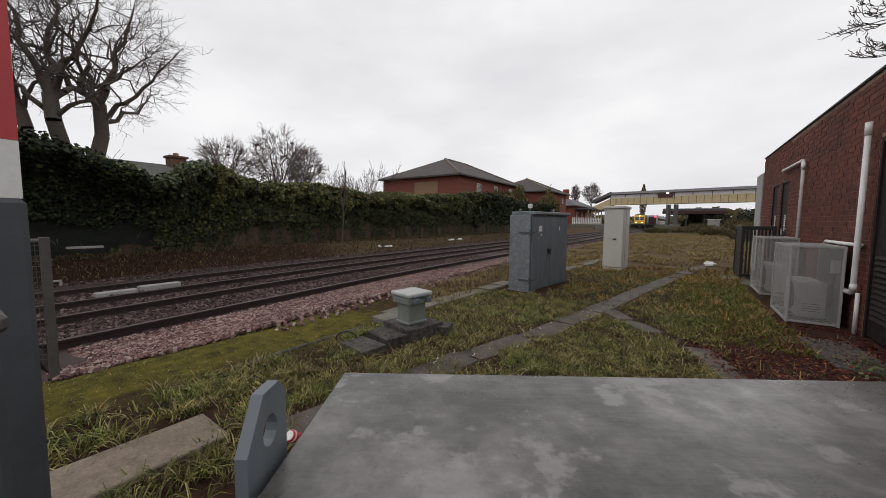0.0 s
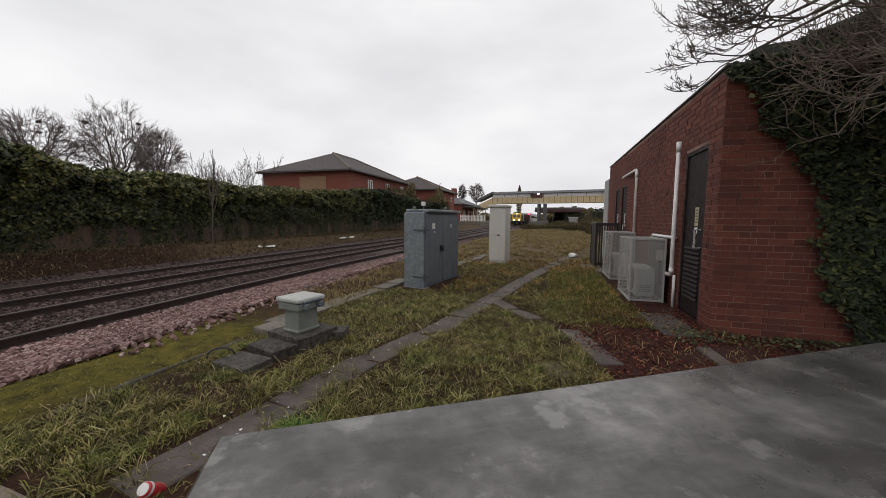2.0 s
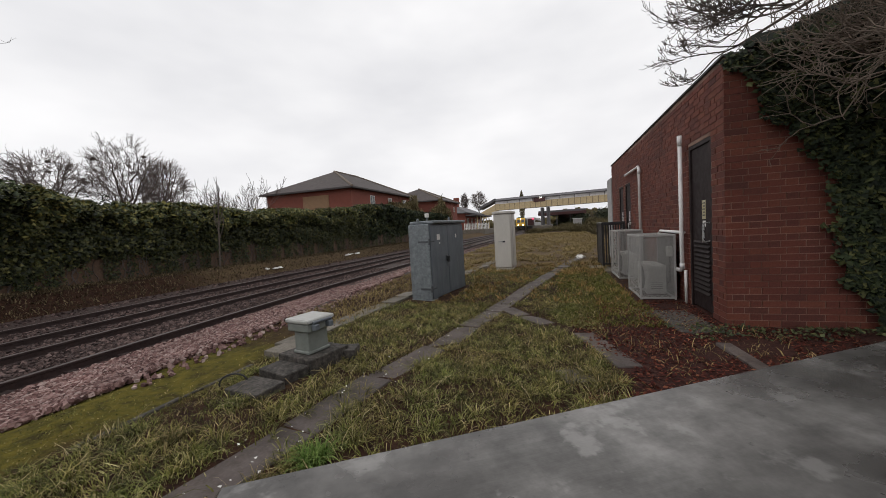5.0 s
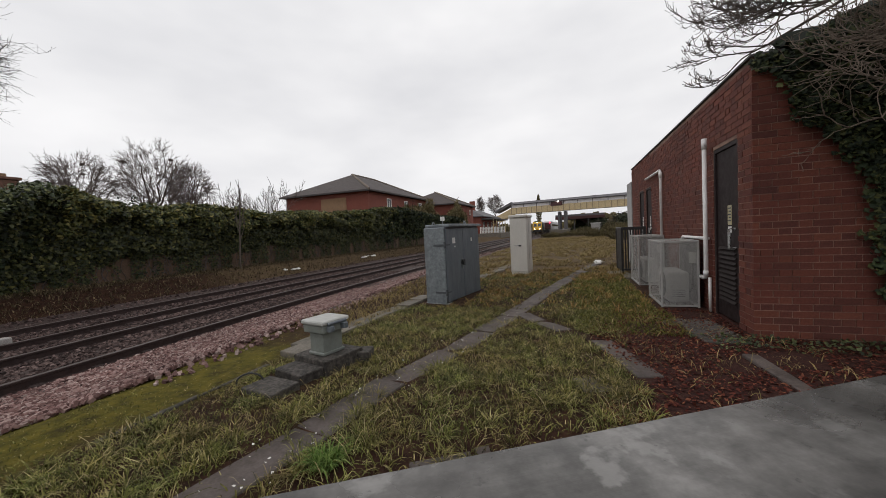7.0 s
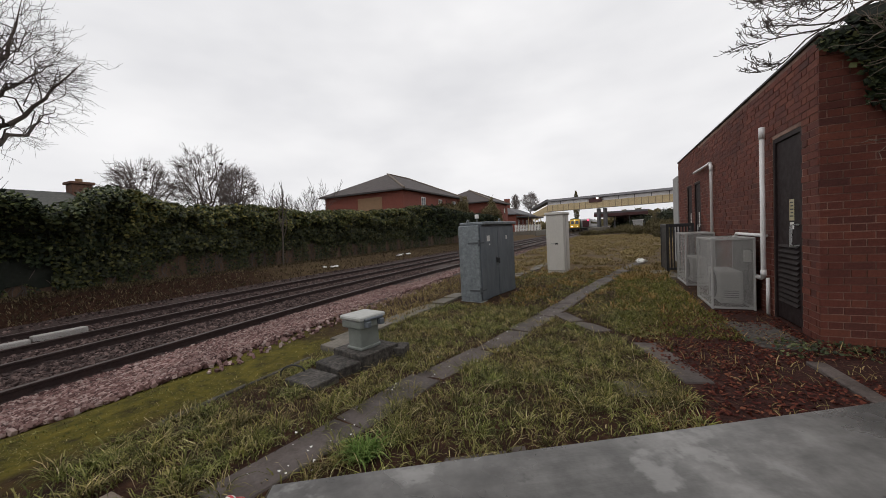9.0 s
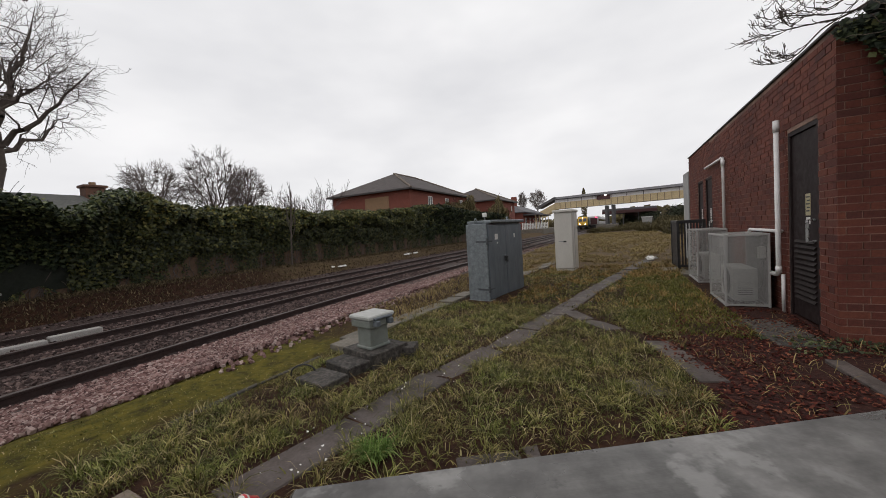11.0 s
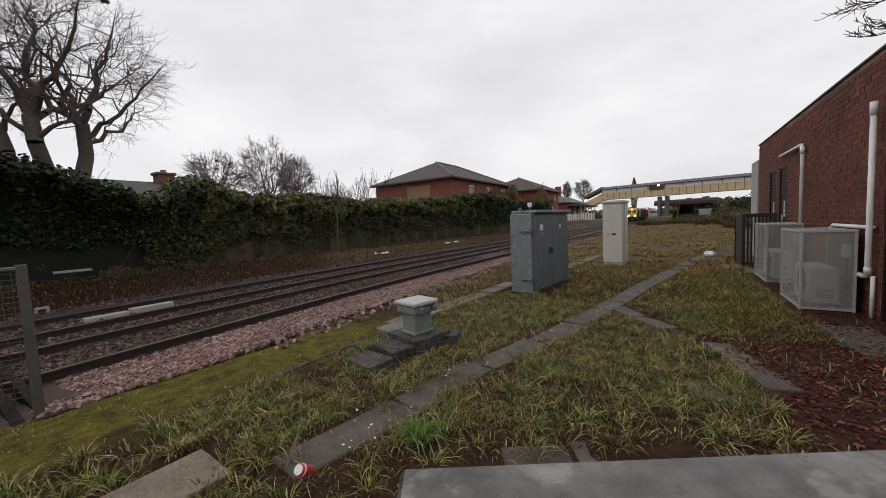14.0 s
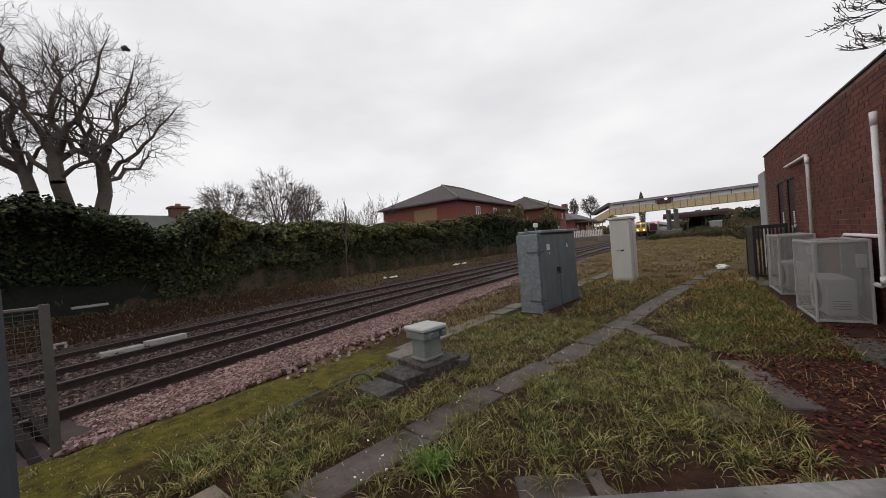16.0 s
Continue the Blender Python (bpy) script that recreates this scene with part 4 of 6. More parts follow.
def slab_row(parent, name, pts, w, l, z, material, jitter=1.5, sag=0.008, gaps=()):
    """Slabs laid end to end along a bent line."""
    r = random.Random(len(pts) * 7 + int(w * 100))
    pts = [Vector((*p, 0)) for p in pts]
    total = [0.0]
    for a, b in zip(pts, pts[1:]):
        total.append(total[-1] + (b - a).length)

    def on(s):
        for i in range(len(pts) - 1):
            if s <= total[i + 1] or i == len(pts) - 2:
                return pts[i].lerp(pts[i + 1], (s - total[i]) / (total[i + 1] - total[i]))

    s, k = l / 2, 0
    while s < total[-1]:
        a, b = on(max(0, s - l / 2)), on(min(total[-1], s + l / 2))
        m, d = (a + b) / 2, (b - a)
        if k not in gaps:
            slab(parent, name, m.x + r.uniform(-0.01, 0.01), m.y, w, l - 0.014, math.degrees(math.atan2(d.y, d.x)) - 90 + r.uniform(-jitter, jitter), ground_z(m.x, m.y) + z + r.uniform(-sag, sag), material, tilt=(r.uniform(-1.2, 1.2), r.uniform(-1.2, 1.2)))
        s += l
        k += 1


PATH_LINE = [(-1.76, 0.24), (-1.655, 0.86), (-1.475, 1.86), (-1.195, 2.87), (-0.97, 3.95), (-0.72, 5.15), (-0.28, 7.38), (0.62, 11.7), (1.04, 13.2)]
FORK_LINE = [(-0.66, 4.86), (-0.30, 4.36), (0.06, 3.93), (0.46, 3.52), (0.62, 2.95), (0.80, 2.30)]
paving = thing("slab_path", Matrix(), "narrow path of dark worn concrete slabs through the grass", "path", kind="structure")
slab_row(paving, "slab", PATH_LINE, 0.31, 0.90, 0.012, M_path, 2.0, 0.007)
fork = thing("slab_path", Matrix(), "branch of sunken concrete slabs leading towards the door", "path", kind="structure")
slab_row(fork, "slab", FORK_LINE, 0.235, 0.55, 0.006, M_path, 6, gaps=(2, 5))
trough = thing("cable_trough", Matrix(), "concrete cable trough with loose lids beside the track", "cable trough")
slab_row(trough, "trough_lid", [(-3.05, 2.62), (-3.02, 3.9), (-2.84, 5.7), (-2.5, 8.0), (-2.2, 10.5), (-2.0, 14.0)], 0.30, 0.5, 0.03, M_concrete, 2.5, 0.015)
slab_row(trough, "trough_side", [(-3.0, 0.6), (-3.02, 1.5), (-3.0, 2.3)], 0.05, 0.75, 0.02, M_concrete_dark, 1.0)
base = thing("pedestal_base", Matrix(), "dark mossy concrete blocks stacked under the junction box", "concrete base")
slab(base, "block", -2.36, 2.30, 0.50, 0.50, -12, 0.128, M_concrete_dark, 0.16)
slab(base, "block", -2.44, 1.93, 0.44, 0.24, -14, 0.075, M_concrete_dark, 0.12, (1.5, 0))
slab(base, "block", -2.45, 1.60, 0.42, 0.28, -10, 0.045, M_concrete_dark, 0.12, (2, -1))
slab(base, "block", -2.10, 2.52, 0.24, 0.22, 20, 0.09, M_concrete_dark, 0.12)
slab(base, "block", -2.82, 2.46, 0.32, 0.40, -8, 0.085, M_concrete, 0.1, (0, 2))
hoop = B()
tube(hoop, [(-2.72 + 0.10 * math.cos(a), 1.62 + 0.06 * math.cos(a), 0.03 + 0.085 * math.sin(a)) for a in np.linspace(-0.3, math.pi + 0.2, 12)], 0.008, 6)
tagged(part("cable_loop", hoop, M_black), "short loop of black cable sticking out of the turf", "cable")
big = thing("concrete_cover", Matrix(), "large worn brown concrete cover slab set in the turf", "cover slab")
M_concrete_brown = surface("brown_worn_concrete", (0.21, 0.165, 0.125), (0.13, 0.10, 0.075), 9, 0.92, 0, 0.4, 0.8, 0.05, 60)
slab(big, "slab", -2.16, -0.42, 0.40, 0.98, -2, 0.03, M_concrete_brown, 0.1)
slab(big, "slab", -2.20, -1.45, 0.42, 1.0, -2, 0.03, M_concrete_brown, 0.1)
kerb = thing("kerb_strip", Matrix(), "narrow concrete kerb strip between leaf litter beds", "kerb")
door_pad = thing("door_slab", Matrix(), "muddy concrete slab in front of the building door", "slab")
slab(door_pad, "pad", 1.62, 4.25, 0.46, 1.05, 4, 0.016, M_concrete_dark, 0.12)
slab(kerb, "kerb_stone", 1.715, 2.93, 0.13, 0.80, 3, 0.03, M_path, 0.12)
slab(kerb, "kerb_stone", 1.68, 2.12, 0.13, 0.78, 3, 0.025, M_path, 0.12)
pad = thing("door_step", Matrix(), "worn concrete flags in front of the building door", "doorstep")
slab(pad, "flag", 1.50, 4.72, 0.62, 0.62, 8, 0.004, M_concrete_dark, 0.1)
slab(pad, "flag", 1.62, 9.2, 0.6, 0.8, -2, 0.03, M_concrete, 0.1)
slab(pad, "flag", 1.25, 9.9, 0.5, 0.7, 4, 0.03, M_concrete, 0.1)
fl = thing("loose_flags", Matrix(), "cracked paving flags half buried by the cabinet", "paving flags")
for x, y, w, l, a in ((-0.22, 1.17, 0.36, 0.36, 32), (-0.55, 0.96, 0.38, 0.34, 32), (0.14, 1.42, 0.40, 0.36, 34), (0.30, 2.35, 0.34, 0.30, 20)):
    slab(fl, "flag", x, y, w, l, a, 0.012, M_path, 0.08)


# ---- grass and litter ----
M_blade = island_surface("winter_grass", [(0, (0.0460, 0.0440, 0.0110)), (0.3, (0.1120, 0.1040, 0.0240)), (0.6, (0.1820, 0.1580, 0.0450)), (0.84, (0.2800, 0.2150, 0.0950)), (1, (0.4300, 0.3300, 0.1850))], 0.75, 8, 0.0, 0.2, patch=(0.70, 0.95, 0.70))
M_blade_dry = island_surface("dead_grass", [(0, (0.1313, 0.0960, 0.0414)), (0.4, (0.2313, 0.1716, 0.0747)), (0.75, (0.3438, 0.2544, 0.1242)), (1, (0.1875, 0.1680, 0.0552))], 0.9, 20, 0.0, 0.15)
M_blade_mix = island_surface("rank_winter_grass", [(0, (0.1339, 0.1080, 0.0250)), (0.4, (0.2204, 0.1460, 0.0450)), (0.75, (0.3150, 0.1904, 0.0750)), (1, (0.4410, 0.2666, 0.1250))], 0.8, 4, 0.0, 0.2)
M_weed = island_surface("sooty_dead_weeds", [(0.0, (0.040, 0.029, 0.018)), (0.5, (0.092, 0.068, 0.040)), (1.0, (0.19, 0.145, 0.085))], 0.9, 10, 0.0, 0.1)
M_blade_green = island_surface("fresh_green_grass", [(0.0, (0.055, 0.095, 0.016)), (0.5, (0.09, 0.155, 0.03)), (1.0, (0.17, 0.22, 0.06))], 0.8, 20, 0.0, 0.2)


def blades(name, pts, height, width, material, rng, label, category, droop=0.9, kind="stuff", ang=None):
    n = len(pts)
    h = height * (0.45 + 0.9 * rng.random(n) ** 1.5)
    ang = rng.random(n) * math.tau if ang is None else ang
    lean = droop * (0.25 + rng.random(n))
    d = np.stack([np.cos(ang), np.sin(ang), np.zeros(n)], -1)
    side = np.stack([-np.sin(ang + 0.6 * rng.normal(size=n)), np.cos(ang), np.zeros(n)], -1) * (width * (0.6 + 0.8 * rng.random(n)))[:, None]
    up = np.array([0, 0, 1.0])
    rows = []
    for f, w in ((0.0, 1.0), (0.4, 0.95), (0.75, 0.7)):
        c = pts + d * (h * lean * f ** 1.7)[:, None] + up * (h * (f - 0.28 * lean * f ** 2.4))[:, None]
        rows += [c - side * w, c + side * w]
    rows.append(pts + d * (h * lean)[:, None] + up * (h * np.clip(0.95 - 0.45 * lean, -0.05, 1))[:, None])
    v = np.stack(rows, 1).reshape(-1, 3)
    k = (np.arange(n) * 7)[:, None, None]
    f = (np.array([(0, 1, 3), (0, 3, 2), (2, 3, 5), (2, 5, 4), (4, 5, 6)])[None] + k).reshape(-1, 3)
    return tagged(new(name, raw_mesh(name, v, f, material)), label, category, kind=kind)


def seg_dist(x, y, line):
    best = np.full(len(x), 9.0)
    for (ax, ay), (bx, by) in zip(line, line[1:]):
        t = np.clip(((x - ax) * (bx - ax) + (y - ay) * (by - ay)) / ((bx - ax) ** 2 + (by - ay) ** 2), 0, 1)
        best = np.minimum(best, np.hypot(x - ax - t * (bx - ax), y - ay - t * (by - ay)))
    return best


def turf_points(rng, n, x0, x1, y0, y1, clump=1.6, power=1.0):
    x, y = x0 + (x1 - x0) * rng.random(n), y0 + (y1 - y0) * rng.random(n)
    d = np.array([0.5 + 0.5 * noise.noise((a * clump, b * clump, 7.0)) + 0.25 * noise.noise((a * 5, b * 5, 2.0)) for a, b in zip(x, y)])
    keep = d ** power > rng.random(n) * 0.9
    keep &= seg_dist(x, y, PATH_LINE) > 0.165 - 0.11 * (rng.random(n) < 0.2) + 0.05 * np.sin(x * 4.1 + y * 2.3) * np.sin(y * 1.9)
    keep &= (seg_dist(x, y, FORK_LINE) > 0.10 + 0.05 * rng.random(n))
    keep &= ~((abs(x + 2.16) < 0.21) & (y < 0.08)) & ~((abs(x + 2.4) < 0.3) & (y > 1.45) & (y < 2.6))
    keep &= ~((x > -2.75) & (x < -1.75) & (y > 5.35) & (y < 7.1))
    keep &= seg_dist(x, y, [(-1.0, 0.62), (0.35, 1.60), (1.2, 2.0)]) > 0.03 + 0.15 * rng.random(n)
    keep &= ~((y < 0.85 + 0.3 * np.sin(x * 5)) & (x > -1.52) & (rng.random(n) < 0.7))
    bw = np.array([bow(b) for b in y])
    keep &= (x - bw > -4.2 - 0.35 * np.maximum(0, 1.5 - y))
    keep &= ~((x > 1.85) & (y > 4.0) & (y < 14.0)) & ~((x > 1.3) & (y > 5.3) & (y < 10.6))
    x, y = x[keep], y[keep]
    return np.array([(a, b, ground_z(a, b) - 0.004) for a, b in zip(x, y)])


def tufts(rng, centres, per, radius):
    """Blades fanning out from tussock centres: places and the way each leans."""
    c = np.repeat(centres, per, 0)
    a = rng.random(len(c)) * math.tau
    r = radius * np.sqrt(rng.random(len(c)))
    p = c + np.stack([r * np.cos(a), r * np.sin(a), 0 * a], -1)
    return p, a + rng.normal(size=len(c)) * 0.7


rng = np.random.default_rng(11)
blades("grass", turf_points(rng, 70000, -3.0, 0.65, 0.2, 5.2), 0.055, 0.0026, M_blade, rng, "short winter grass sward, green and straw-coloured", "grass", 1.3)
p, a = tufts(rng, turf_points(rng, 2300, -2.85, 0.6, 0.2, 5.0, 1.1, 2.0), 44, 0.055)
blades("grass_tussocks", p, 0.098, 0.0022, M_blade, rng, "coarse drooping tussocks of winter grass", "grass", 1.65, ang=a)
blades("grass", turf_points(rng, 42000, -2.7, 1.35, 5.0, 10.0), 0.06, 0.0042, M_blade, rng, "rough winter grass around the cabinets", "grass", 1.2)
p, a = tufts(rng, turf_points(rng, 1100, -2.6, 1.3, 5.0, 11.0, 0.9, 2.4), 24, 0.07)
blades("grass_tussocks", p, 0.12, 0.0048, M_blade_mix, rng, "rough tussocks around the cabinets", "grass", 1.3, ang=a)
blades("moss_grass", turf_points(rng, 36000, -5.0, -2.8, -1.5, 3.2, 1.3, 2.0), 0.022, 0.0026, M_blade, rng, "short grass in the moss beside the ballast", "grass", 1.2)
p, a = tufts(rng, turf_points(rng, 620, -3.0, -1.5, -1.6, 0.9, 1.3, 1.4), 36, 0.06)
blades("grass_tussocks", p, 0.095, 0.0028, M_blade, rng, "straggling tussocks by the cover slab", "grass", 1.35, ang=a)
p, a = tufts(rng, turf_points(rng, 3600, -5.2, 3.5, 9.0, 48.0, 0.5, 1.0), 24, 0.18)
blades("dry_grass", p, 0.14, 0.009, M_blade_dry, rng, "dead brown winter grass along the line", "grass", 1.3, ang=a)
blades("dry_grass", turf_points(rng, 9000, -4.1, -2.9, 3.5, 12.0, 1.2), 0.11, 0.005, M_blade_dry, rng, "thin dry grass between trough and ballast", "grass", 1.2)
blades("sparse_grass", turf_points(rng, 3200, 0.4, 2.3, 1.4, 5.0, 1.5, 2.5), 0.10, 0.003, M_blade_dry, rng, "thin dead grass in the leaf litter", "grass", 1.4)
p, a = tufts(rng, turf_points(rng, 260, 0.3, 1.9, 1.2, 2.0, 1.5, 1.5), 30, 0.05)
blades("sparse_grass", p, 0.09, 0.0028, M_blade, rng, "grass growing along the cabinet", "grass", 1.3, ang=a)
M_blade_fresh = island_surface("mossy_green_grass", [(0, (0.0486, 0.0580, 0.0090)), (0.5, (0.1080, 0.1180, 0.0180)), (1, (0.2052, 0.1700, 0.0400))], 0.8, 5, 0.0, 0.2)
blades("grass", turf_points(rng, 30000, 0.15, 1.4, 3.9, 10.0, 0.8, 0.7), 0.055, 0.0036, M_blade_fresh, rng, "short mossy green grass between path and building", "grass", 1.2)
M_straw = island_surface("bleached_straw", [(0.0, (0.30, 0.22, 0.11)), (0.6, (0.44, 0.35, 0.19)), (1.0, (0.56, 0.47, 0.29))], 0.8, 20, 0.0, 0.2)
blades("straw", turf_points(rng, 3200, -3.0, 0.6, 0.0, 4.6, 1.5, 1.6), 0.14, 0.0016, M_straw, rng, "bleached dead grass stalks lying over the turf", "grass", 1.5)
a = rng.random(420) * math.tau
rr = 0.075 * np.sqrt(rng.random(420))
blades("grass_tuft", np.stack([-1.26 + rr * np.cos(a), 0.86 + rr * np.sin(a), 0.0 * a], -1), 0.115, 0.003, M_blade_green, rng, "bright green tuft of grass beside the path", "grass tuft", 1.2, "")
# cess vegetation below the boundary wall
n = 26000
s, y = -11.9 - 2.3 * rng.random(n), -8 + 52 * rng.random(n)
blades("cess_weeds", np.array([(a + bow(b), b, ground_z(a + bow(b), b)) for a, b in zip(s, y)]), 0.11, 0.011, M_weed, rng, "dead brown weeds at the foot of the ivy wall", "weeds", 1.1)


def leaves(name, pts, nrm, size, material, rng, label, category, spread=0.7, kind="stuff"):
    """Pointed leaves, folded along the middle, facing roughly along nrm."""
    n = len(pts)
    w = nrm + spread * rng.normal(size=(n, 3))
    w /= np.linalg.norm(w, axis=1)[:, None]
    u = np.cross(w, rng.normal(size=(n, 3)))
    u /= np.linalg.norm(u, axis=1)[:, None]
    v = np.cross(w, u)
    s = (size * (0.55 + 0.8 * rng.random(n)))[:, None]
    a, b = pts - u * s * 0.55, pts + u * s * 0.6
    c, d = pts + v * s * 0.45 - w * s * 0.12 - u * s * 0.1, pts - v * s * 0.45 - w * s * 0.12 - u * s * 0.1
    verts = np.stack([a, c, b, d], 1).reshape(-1, 3)
    f = (np.array([(0, 1, 2), (0, 2, 3)])[None] + (np.arange(n) * 4)[:, None, None]).reshape(-1, 3)
    return tagged(new(name, raw_mesh(name, verts, f, material)), label, category, kind=kind)


M_ground_ivy = island_surface("ground_ivy", [(0.0, (0.014, 0.020, 0.008)), (0.6, (0.045, 0.056, 0.018)), (1.0, (0.12, 0.13, 0.05))], 0.55, 12, 0.0, 0.3)
M_litter = island_surface("dead_leaves", [(0, (0.0375, 0.0107, 0.0090)), (0.45, (0.0775, 0.0214, 0.0162)), (0.8, (0.1313, 0.0411, 0.0261)), (1, (0.2125, 0.0893, 0.0495))], 0.85, 20, 0.0, 0.1)
n = 13000
x, y = 0.3 + 2.6 * rng.random(n), 1.2 + 4.2 * rng.random(n)
keep = (x > 0.35 + 0.4 * np.sin(y * 3.0)) & ~((x > 1.98) & (y > 4.0)) & (np.array([noise.noise((a * 1.7, b * 1.7, 1)) for a, b in zip(x, y)]) > -0.35)
x, y = x[keep], y[keep]
leaves("leaf_litter", np.array([(a, b, ground_z(a, b) + 0.008 + 0.01 * rng.random()) for a, b in zip(x, y)]), np.array([0, 0, 1.0]), 0.027, M_litter, rng, "wet red-brown fallen leaves on bare earth", "leaf litter", 0.35)
n = 800
x, y = 1.35 + 2.6 * rng.random(n), 3.97 - 0.55 * rng.random(n) ** 1.6
keep = np.array([noise.noise((a * 2.3, b * 2.3, 6)) for a, b in zip(x, y)]) > -0.12
x, y = x[keep], y[keep]
leaves("ground_ivy", np.array([(a, b, ground_z(a, b) + 0.02 + 0.03 * rng.random()) for a, b in zip(x, y)]), np.array([0, -0.2, 1.0]), 0.034, M_ground_ivy, rng, "creeping ivy leaves along the foot of the brick wall", "ivy", 0.5)
n = 70
i = rng.integers(0, len(PATH_LINE) - 3, n)
t = rng.random(n)
pl = np.array(PATH_LINE)
q = pl[i] * (1 - t)[:, None] + pl[i + 1] * t[:, None] + rng.normal(size=(n, 2)) * 0.12
leaves("pale_litter", np.array([(a, b, ground_z(a, b) + 0.032) for a, b in q]), np.array([0, 0, 1.0]), 0.016, M_white, rng, "pale petals and scraps on the path", "litter", 0.3)


# ---- ivy ----
def limb_mesh(name, segs, material, sides):
    """Tapered round bars from rows of (p0, p1, r0, r1)."""
    a = np.array([s[0] for s in segs])
    b = np.array([s[1] for s in segs])
    r0, r1 = np.array([s[2] for s in segs]), np.array([s[3] for s in segs])
    d = b - a
    d /= np.linalg.norm(d, axis=1)[:, None] + 1e-9
    ref = np.where(np.abs(d[:, 2:3]) > 0.9, np.array([[1.0, 0, 0]]), np.array([[0, 0, 1.0]]))
    u = np.cross(d, ref)
    u /= np.linalg.norm(u, axis=1)[:, None]
    v = np.cross(d, u)
    rings = []
    for c, r in ((a, r0), (b, r1)):
        for k in range(sides):
            t = k * math.tau / sides
            rings.append(c + (u * math.cos(t) + v * math.sin(t)) * r[:, None])
    verts = np.stack(rings, 1).reshape(-1, 3)
    f = []
    for k in range(sides):
        j = (k + 1) % sides
        f += [(k, j, sides + j), (k, sides + j, sides + k)]
    faces = (np.array(f)[None] + (np.arange(len(segs)) * 2 * sides)[:, None, None]).reshape(-1, 3)
    return raw_mesh(name, verts, faces, material, True)


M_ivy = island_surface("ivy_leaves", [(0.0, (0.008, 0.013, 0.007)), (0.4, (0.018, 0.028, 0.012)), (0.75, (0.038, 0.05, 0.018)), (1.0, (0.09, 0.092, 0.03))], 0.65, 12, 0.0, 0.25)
# olive tone for the hedge top, sky light there put into the leaf colour
M_ivy_top = island_surface("lit_top_olive_ivy", [(0.0, (0.022, 0.034, 0.0125)), (0.5, (0.056, 0.074, 0.0240)), (1.0, (0.135, 0.145, 0.048))], 0.55, 1.2, 0.0, 0.35)
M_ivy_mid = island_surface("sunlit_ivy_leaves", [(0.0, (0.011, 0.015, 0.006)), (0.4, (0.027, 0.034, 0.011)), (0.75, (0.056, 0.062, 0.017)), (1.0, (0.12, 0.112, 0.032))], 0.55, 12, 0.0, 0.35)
# near-black colour that stands in for the shade deep between the leaves
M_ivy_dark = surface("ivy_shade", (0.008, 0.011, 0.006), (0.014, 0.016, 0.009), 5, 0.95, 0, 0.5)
# yellower far ivy, brightened as the light catching the lump crests
M_ivy_gold = island_surface("lit_crest_yellow_ivy", [(0, (0.0562, 0.0625, 0.0168)), (0.5, (0.1250, 0.1225, 0.0288)), (1, (0.2375, 0.2000, 0.0504))], 0.55, 12, 0.0, 0.4)


def hedge_top(y):
    z = 2.80 + 0.22 * noise.noise((y * 0.35, 0, 0)) + 0.16 * noise.noise((y * 1.3, 4, 0)) + 0.1 * noise.noise((y * 3.1, 9, 0))
    z += 0.35 * math.exp(-((y - 0.5) / 1.2) ** 2) - 0.32 * math.exp(-((y - 3.05) / 0.7) ** 2) + 0.45 * math.exp(-((y - 4.8) / 1.0) ** 2)
    return z + 0.5 * math.exp(-((y - 27) / 5) ** 2) + max(0, min(0.5, (y - 14) * 0.03))


def hedge_hem(y):
    return 1.05 + 0.4 * noise.noise((y * 0.5, 20, 0)) + 0.3 * noise.noise((y * 1.7, 30, 0)) - (0.75 if y < 4 else 0.75 * max(0, 1 - (y - 4) / 2.5))


def hedge_lump(y, f):
    return 0.38 * noise.noise((y * 0.8, f * 2.5, 0)) + 0.42 * noise.noise((y * 2.6, f * 6, 5))


def hedge_point(y, f):
    """f from 0 (hem) to 1 (front top) to 1.5 (back of the top): a place and its outward normal."""
    zt, zh = hedge_top(y), hedge_hem(y)
    bulge = 0.40 + (0.95 * max(0.0, min(1.0, (6.0 - y) / 2.5))) + hedge_lump(y, f)
    if f < 1:
        z = zh + (zt - 0.2 - zh) * f
        return (wall_x(y) + bulge * (0.12 + 1.03 * max(f, 0.0) ** (0.8 + 2.4 * max(0.0, min(1.0, (6.0 - y) / 2.5)))), y, z), (1, 0, 0.35 + 0.4 * f)
    g = (f - 1) / 0.5
    return (wall_x(y) + bulge * 1.15 - g * 1.0, y, zt - 0.2 * (1 - min(1, g * 3)) + 0.1 * noise.noise((y * 2.5, f * 9, 1))), (0.35 - 0.3 * g, 0, 1)


